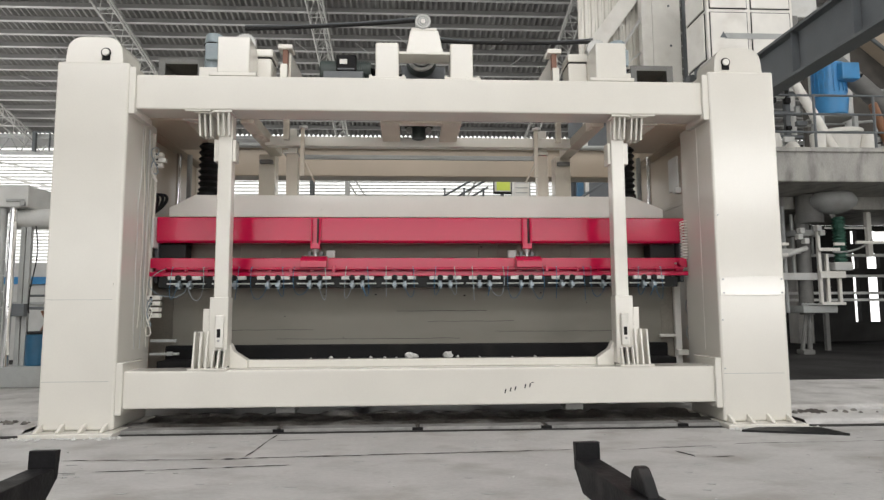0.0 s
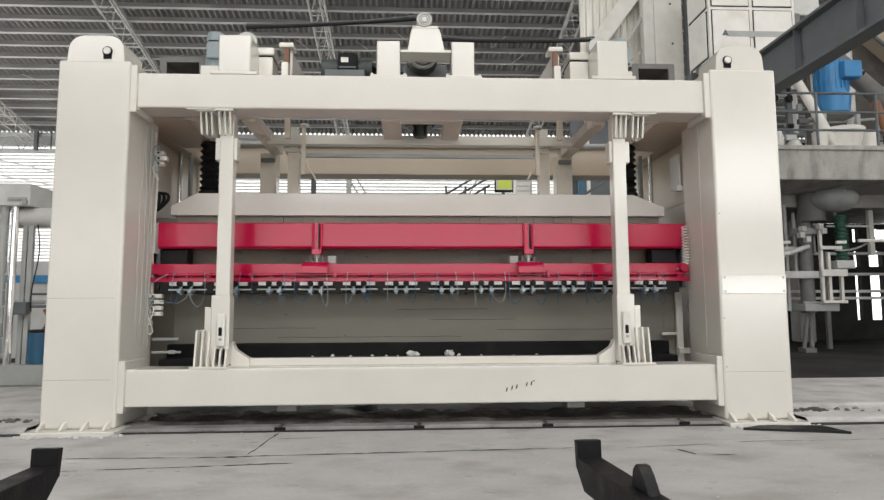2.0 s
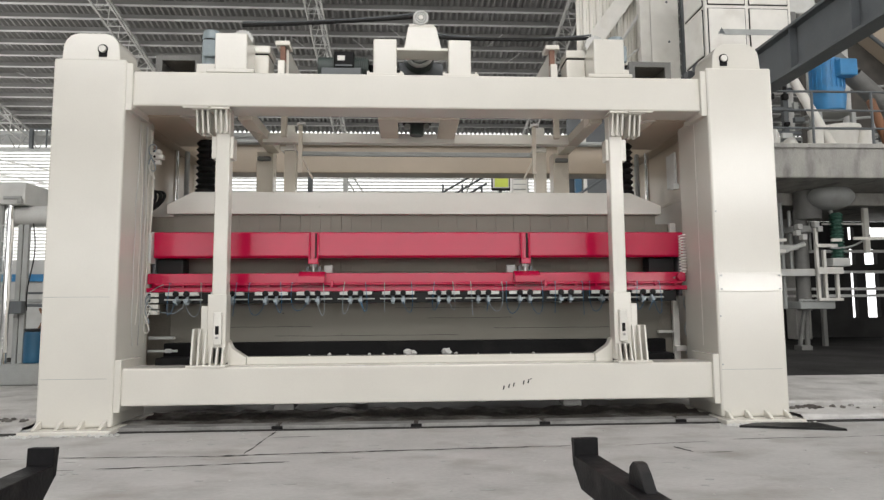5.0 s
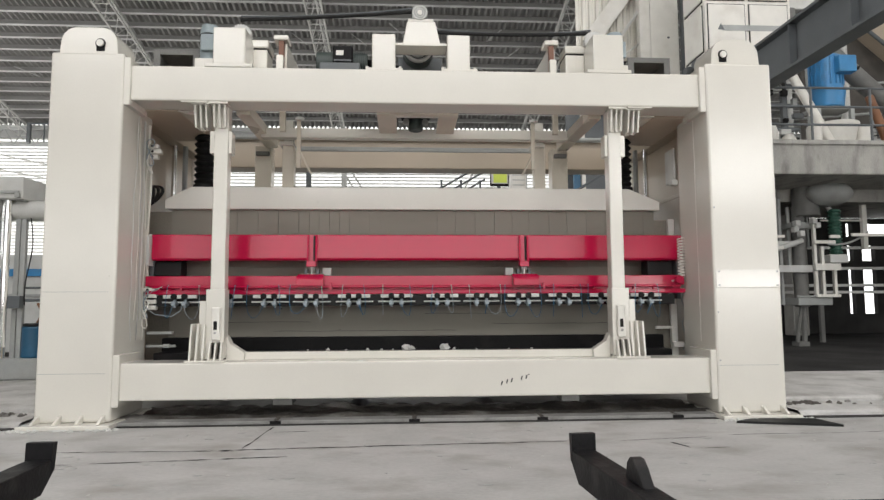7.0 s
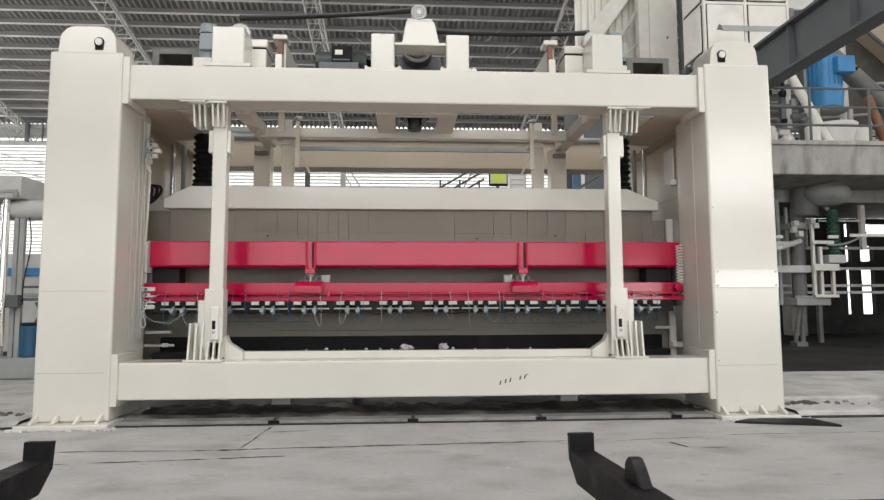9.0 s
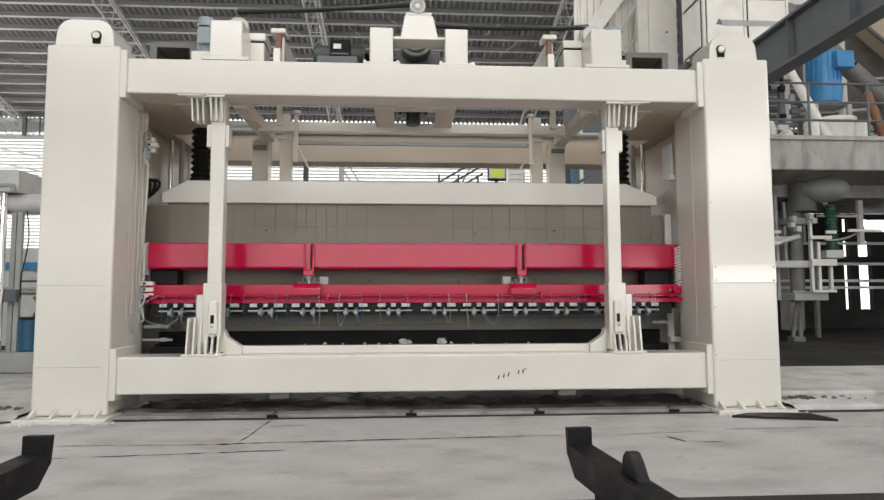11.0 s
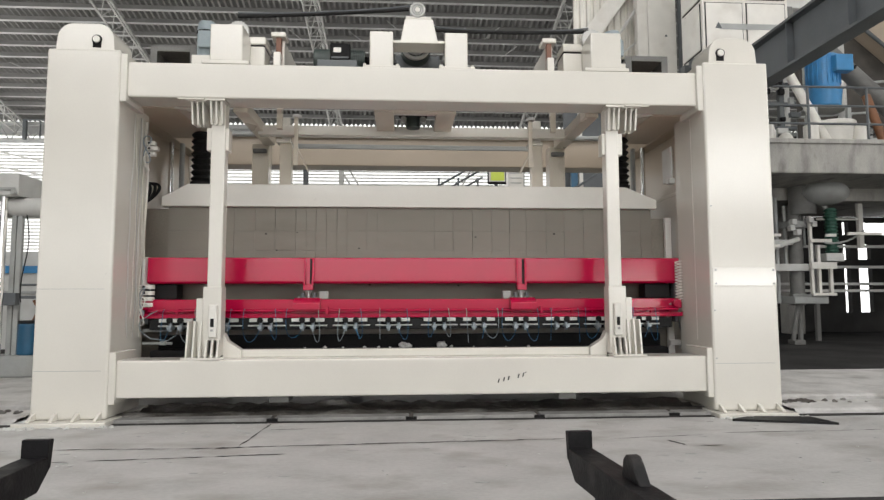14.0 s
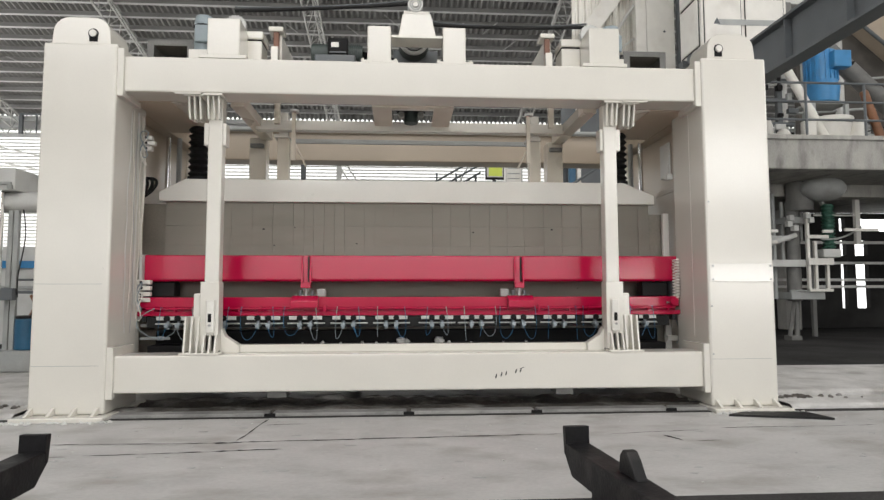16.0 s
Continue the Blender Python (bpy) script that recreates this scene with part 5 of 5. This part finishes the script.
    for x, r, z in ((10.9, 0.09, 7.6), (11.5, 0.06, 8.2), (12.6, 0.12, 8.6), (13.4, 0.07, 7.4)):
        part("riser", shaped(cyl, (x, 11.0, 4.62), (x, 11.0, z), r, 12), PALE if r > 0.07 else GREY, k)
    for z in (5.5, 6.3, 7.2):
        part("run", shaped(cyl, (10.6, 11.02, z), (14.2, 11.02, z + 0.3), 0.04, 8), GREY, k)
    for i in range(5):
        part("cable", shaped(tube, sagging((12.0 + 0.2 * i, 10.6, 5.0 + 0.25 * i), (14.6, 10.6, 5.6 + 0.3 * i), 0.25), 0.02), RUBBER, k)
    for i in range(7):
        x, z = rng.uniform(12.2, 14.2), rng.uniform(4.8, 6.6)
        part("valve", boxes((x, x + rng.uniform(0.1, 0.3), 10.85, 11.0, z, z + rng.uniform(0.08, 0.25))), rng.choice((PALE, WHITE, GREY, SLATE)), k, bevel=0.015)
    solid("bay_wall", boxes((12.9, 24, 13.3, 13.5, 4.62, 11.0)), DARKBROWN, "dark brown sheet wall behind the platform", kind="structure")
    k = thing("dust_hood", (16, 13, 9.6), "dusty tan sheet-metal hood fixed to the bay wall", "hood")
    part("hood", shaped(prism, [(14.7, 9.95), (15.5, 10.8), (18.0, 10.8), (18.0, 8.2), (16.1, 8.75)], "y", 12.7, 13.3), TAN, k, bevel=0.02)
    part("flange", shaped(cyl, (14.7, 12.68, 9.9), (16.15, 12.68, 8.7), 0.06, 8), SLATE, k)
    # below the slab
    t = thing("pouring_tank", (10, 9.4, 0), "grey pouring tank hanging below the platform with outlets", "tank")
    part("dome", shaped(ball, (9.98, 8.3, 3.66), 0.45, (1.2, 1, 0.68), 24), GREY, t)
    part("dome_neck", shaped(cyl, (9.6, 8.6, 3.15), (9.6, 8.6, 3.86), 0.3, 18), GRIME, t, bevel=0.02)
    part("outlet", shaped(cyl, (9.45, 8.7, 0.95), (9.45, 8.7, 3.4), 0.16, 18), GRIME, t, bevel=0.01)
    part("outlet_flange", boxes((9.15, 9.75, 8.5, 8.9, 2.85, 3.0)), GREY, t, bevel=0.01)
    part("outlet_flange", boxes((9.25, 9.7, 8.5, 8.9, 1.85, 1.95)), GREY, t, bevel=0.01)
    part("boom", boxes((8.0, 9.6, 8.45, 8.55, 1.78, 1.95), (8.0, 9.5, 8.6, 8.7, 2.42, 2.55)), PALE, t, bevel=0.01)
    part("sloping_arm", shaped(cyl, (8.3, 8.4, 2.2), (9.4, 8.5, 2.55), 0.06, 10), PALE, t)
    for fx, fz in ((9.64, 3.1), (9.82, 2.4), (10.11, 1.9)):
        part("frame_upright", boxes((fx - 0.035, fx + 0.035, 8.38, 8.46, 1.2, fz)), WHITE, t, bevel=0.006)
    for fx, fz0, fz1 in ((10.16, 1.18, 1.25), (10.2, 1.82, 1.98), (10.1, 2.46, 2.54)):
        part("frame_rail", boxes((9.58, fx, 8.30, 8.37, fz0, fz1)), WHITE, t, bevel=0.004)
    part("drip_tray", boxes((9.17, 10.02, 8.4, 9.0, 0.99, 1.17)), GREY, t, bevel=0.02)
    part("leg", shaped(cyl, (9.26, 8.7, 0.0), (9.44, 8.7, 1.0), 0.05, 10), GRIME, t)
    part("leg", shaped(cyl, (9.46, 8.7, 0.0), (9.50, 8.7, 1.0), 0.06, 10), GRIME, t)
    part("foot", boxes((9.22, 9.5, 8.55, 8.85, 0.0, 0.12)), GRIME, t, bevel=0.02)
    sp = part("spring", shaped(cyl, (10.2, 8.45, 2.2), (10.2, 8.45, 3.3), 0.11, 18), GREEN, t, "green ribbed hose sleeve")
    bm = bmesh.new()
    for i in range(13):
        ring(bm, (10.2, 8.45, 2.25 + i * 0.083), (0, 0, 1), 0.125, 0.026, 18, 6)
    part("spring_rib", bm, GREEN, sp)
    part("spring_seat", boxes((9.95, 10.4, 8.3, 8.6, 2.0, 2.2)), PALE, t, bevel=0.02)
    part("spring_link", shaped(cyl, (10.1, 8.45, 3.3), (10.0, 8.6, 3.6), 0.05, 10), PALE, t)
    for x0, x1, z in ((8.3, 8.78, 2.62), (8.35, 8.75, 2.36), (9.9, 10.15, 2.62), (10.45, 11.3, 2.66)):
        part("grip_bar", boxes((x0, x1, 8.2, 8.26, z - 0.035, z + 0.035)), WHITE, t, bevel=0.006)
    for x, z0, z1, r in ((8.75, 1.2, 2.9, 0.06), (9.0, 1.0, 3.6, 0.05), (9.22, 1.9, 3.4, 0.04), (9.72, 2.4, 3.5, 0.03)):
        part("feed_pipe", shaped(cyl, (x, 8.75, z0), (x, 8.75, z1), r, 12), GREY, t)
    for x, z in ((9.2, 2.95), (9.7, 2.9), (9.3, 2.7), (9.62, 3.0), (9.15, 2.8)):
        part("valve_block", boxes((x - 0.06, x + 0.06, 8.3, 8.45, z - 0.06, z + 0.07)), PALE, t, bevel=0.012)
    part("hose", shaped(tube, sagging((9.9, 8.3, 2.45), (11.0, 8.4, 2.75), 0.12), 0.025), GREY, t)
    bm = bmesh.new()
    for k in range(16):
        lump(bm, (9.19 + 0.053 * k, 8.42, 1.19), 0.05, 700 + k)
    part("tray_spill", bm, GREY, t, "crusted mortar on the drip tray")
    r = thing("walkway_railing", (11, 10, 0), "pale steel walkway railing in the shade", "railing")
    for z in (1.32, 1.5, 1.95, 2.5):
        part("rail", boxes((7.9, 13.4, 9.9, 9.98, z - 0.035, z + 0.035)), PALE, r)
    for x in (8.4, 9.3, 10.75, 13.2):
        part("post", boxes((x - 0.05, x + 0.05, 9.85, 9.95, 0.0, 2.55)), GREY if x > 10.95 else GRIME, r)
    part("ladder", boxes((11.5, 11.62, 9.2, 9.3, 2.4, 3.7), (10.4, 11.55, 9.22, 9.26, 3.12, 3.16)), WHITE, r)
    # Wall colour is kept near black for the shade under the slab.
    w = thing("shade_wall", (14, 14, 0), "wall with bright window gaps, platform shade in its dark colour", "wall", kind="structure")
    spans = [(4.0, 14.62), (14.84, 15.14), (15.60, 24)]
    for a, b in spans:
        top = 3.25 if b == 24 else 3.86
        part("pier", boxes((a, b, 14.0, 14.2, 0.0, top)), SHADEDARK, w)
    part("pier", boxes((16.8, 24, 14.0, 14.2, 3.25, 3.86)), SHADEDARK, w)
    part("head", boxes((15.60, 16.8, 14.0, 14.2, 3.68, 3.86)), SHADEDARK, w)
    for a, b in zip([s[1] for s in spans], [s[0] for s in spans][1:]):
        part("sill", boxes((a, b, 14.0, 14.2, 0.0, 0.65)), SHADEDARK, w)
        part("transom", boxes((a, b, 14.0, 14.2, 2.2, 2.42)), SHADEDARK, w)
        part("transom", boxes((a, b, 14.0, 14.2, 2.95, 3.25)), SHADEDARK, w)
        part("head", boxes((a, b, 14.0, 14.2, 3.7, 3.86)), SHADEDARK, w)
    solid("window_backdrop", boxes((13.2, 20.5, 16.5, 16.6, 0.0, 4.6)), WINDOWGLOW, "bright daylight beyond the gaps", kind="structure")


def upper_right():
    b = thing("overhead_girder", (6.5, 0, 0), "dark blue-grey steel girder overhead with stiffener plates", "girder")
    part("web", boxes((6.49, 6.51, -8.2, 6.0, 5.10, 5.82)), SLATE, b)
    part("lower_flange", boxes((6.34, 6.66, -8.2, 6.0, 5.05, 5.10)), SLATE, b, bevel=0.004)
    part("upper_flange", boxes((6.34, 6.66, -8.2, 6.0, 5.82, 5.87)), SLATE, b, bevel=0.004)
    for k in range(10):
        y = 5.45 - 1.45 * k
        part("stiffener", boxes((6.36, 6.488, y, y + 0.02, 5.10, 5.82)), SLATE, b)
    for y in (5.75, -8.1):
        part("leg", boxes((6.38, 6.58, y, y + 0.2, 0.0, 5.05)), SLATE, b, bevel=0.006)

    c = thing("control_cabin", (6.8, 7, 0), "cream panelled cabin with a grey stripe on steel legs", "cabin")
    part("shell", boxes((5.93, 7.74, 6.0, 6.95, 6.12, 9.4)), WHITE, c, bevel=0.01)
    for x0, x1 in ((5.99, 6.755), (6.86, 7.66)):
        for z0, z1 in ((6.2, 7.16), (7.26, 8.2)):
            part("wall_panel", boxes((x0, x1, 5.97, 6.0, z0, z1)), WHITE, c, bevel=0.01)
            part("panel_joint", boxes((x0 - 0.015, x1 + 0.015, 5.985, 5.9985, z0 - 0.015, z1 + 0.015)), BLACK, c)
    for z0, z1 in ((6.2, 7.16), (7.26, 8.2)):
        part("side_panel", boxes((5.89, 5.93, 6.1, 6.85, z0, z1)), WHITE, c, bevel=0.01)
        part("side_joint", boxes((5.915, 5.9285, 6.08, 6.87, z0 - 0.02, z1 + 0.02)), BLACK, c)
    part("stripe", boxes((6.27, 7.6, 5.966, 5.97, 6.60, 6.72)), GREY, c, "plain grey stripe")
    part("emblem", shaped(prism, [(6.17, 6.62), (6.31, 6.62), (6.24, 6.75)], "y", 5.962, 5.9685), SLATE, c, "plain grey triangle")
    for x in (6.3, 7.25):
        part("leg", boxes((x - 0.1, x + 0.1, 6.35, 6.5, 0.0, 5.98)), SLATE, c)
    part("under_beam", boxes((5.85, 7.8, 6.3, 6.5, 5.98, 6.12), (5.85, 7.8, 6.7, 6.9, 5.98, 6.12)), SLATE, c)
    part("side_duct", boxes((7.745, 8.5, 6.3, 7.2, 7.25, 9.2)), PALE, c, "weathered pale duct box", bevel=0.03)
    part("duct_spout", boxes((7.745, 8.0, 6.2, 6.9, 7.0, 7.25)), GRIME, c, bevel=0.03)

    t = thing("silo_tower", (5.3, 10, 0), "cream corrugated tower with grey steel columns", "tower")
    bm = bmesh.new()
    x, prev, i = 4.2, None, 0
    while x < 5.9:
        y = 9.3 + (0.0, 0.0, 0.04, 0.04)[i % 4]
        row = [bm.verts.new((x, y, z)) for z in (7.3, 15.0)] + [bm.verts.new((x, y + 0.05, z)) for z in (7.3, 15.0)]
        if prev:
            bm.faces.new((prev[0], row[0], row[1], prev[1])), bm.faces.new((prev[2], row[2], row[3], prev[3]))
        prev, x, i = row, x + (0.08, 0.025, 0.05, 0.025)[i % 4], i + 1
    part("corrugated_wall", bm, CREAM, t, "cream corrugated sheet wall")
    bm = bmesh.new()
    prism(bm, [(4.35, 7.15), (6.0, 9.45), (6.0, 10.1), (4.35, 7.85)], "y", 9.0, 9.25)
    part("sloping_beam", bm, WHITE, t, "cream sloping beam", bevel=0.01)
    part("edge_column", boxes((5.66, 5.92, 8.75, 8.99, 0.0, 15.0)), WHITE, t, bevel=0.01)
    part("wide_column", boxes((5.99, 6.72, 8.9, 9.3, 0.0, 15.0)), WHITE, t, "broad pale grey steel column", bevel=0.012)
    part("drain_pipe", shaped(cyl, (6.82, 8.9, 0.0), (6.82, 8.9, 15.0), 0.06, 12), SLATE, t)
    part("drain_pipe", shaped(cyl, (6.95, 8.95, 0.0), (6.95, 8.95, 15.0), 0.04, 12), PALE, t)
    # Dark sheet stands in for the open gap beside the wall.
    part("dark_hatch", boxes((4.7, 5.66, 9.4, 9.45, 6.6, 9.3)), SHADEDARK, t)
    part("brace", shaped(cyl, (4.95, 8.9, 7.35), (5.7, 8.9, 8.45), 0.04, 10), PALE, t)
    part("brace", shaped(cyl, (4.95, 8.9, 7.0), (5.85, 8.9, 7.7), 0.025, 10), PALE, t)
    part("tower_base", boxes((4.9, 6.9, 9.6, 10.6, 0.0, 7.3)), PALE, t)
    for x, y, z in ((6.42, 8.89, 8.8), (6.45, 8.89, 7.75)):
        part("bolt", shaped(cyl, (x, y, z), (x, y + 0.02, z), 0.03, 8), SLATE, t)
    b = thing("blue_gear", (3.6, 7.5, 0), "dark blue and white steel stair tower with pale rails", "stair tower")
    part("upright", boxes((3.53, 3.67, 7.4, 7.5, 0.0, 4.35)), DRUM, b, "dark blue steel upright", bevel=0.006)
    part("upright", boxes((3.715, 3.80, 7.42, 7.5, 0.0, 5.3)), WHITE, b, "white steel upright", bevel=0.006)
    for k in range(7):
        part("stair_rail", shaped(cyl, (3.40, 7.36, 0.55 + k * 0.72), (4.35, 7.36, 1.15 + k * 0.72), 0.028, 8), PALE if k % 2 else SLATE, b)
    part("dark_panel", boxes((3.45, 4.6, 7.7, 7.75, 0.0, 5.6)), SLATE, b)


def behind():
    """Small things seen over the cover, behind the machine."""
    s = thing("lime_signboard", (1.65, 6, 0), "lime yellow signboard in a black frame on a post", "signboard")
    part("board", boxes((1.47, 1.84, 6.0, 6.03, 3.36, 3.66)), BLACK, s, bevel=0.006)
    part("face", boxes((1.535, 1.80, 5.99, 5.999, 3.43, 3.62)), LIME, s)
    part("margin", boxes((1.495, 1.82, 5.992, 5.9985, 3.41, 3.64)), PALE, s)
    part("post", boxes((1.62, 1.68, 6.03, 6.09, 0.0, 3.4)), SLATE, s)
    w = thing("white_locker", (2.0, 6.2, 0), "white slatted steel locker behind the machine", "locker")
    part("body", boxes((1.90, 2.20, 6.1, 6.5, 0.0, 3.68)), WHITE, w, bevel=0.01)
    for k in range(5):
        part("slit", boxes((1.93, 2.17, 6.09, 6.105, 3.20 + 0.1 * k, 3.215 + 0.1 * k)), GREY, w)
    r = thing("stair_railing", (1.0, 6.6, 0), "dark grey stair railing behind the machine", "railing")
    for z in (0.0, 0.17, 0.34):
        part("rail", shaped(cyl, (0.3, 6.6, 2.95 + z), (1.45, 6.6, 3.62 + z), 0.022, 8), SLATE, r)
    for x in (0.55, 0.95, 1.35):
        part("post", shaped(cyl, (x, 6.6, 0.0), (x, 6.6, 3.6), 0.022, 8), SLATE, r)


hall()
machine()
press_cover()
cake()
BEAM = cutting_beam()
fork_cart()
floor_plate()
left_station()
platform()
upper_right()
behind()


def motions():
    """The beam sinks steadily, then rests on the tray side."""
    rows = [(t, pose(CUT0.x, CUT0.y, CUT0.z - 0.0381 * t)) for t in (0, 2, 4, 6, 8, 10, 12, 13, 14, 14.4)]
    rows += [(14.75, pose(CUT0.x, CUT0.y, CUT0.z - 0.5575)), (15.2, pose(CUT0.x, CUT0.y, CUT0.z - 0.5585)), (16, pose(CUT0.x, CUT0.y, CUT0.z - 0.5595))]
    walk(BEAM, rows)


motions()
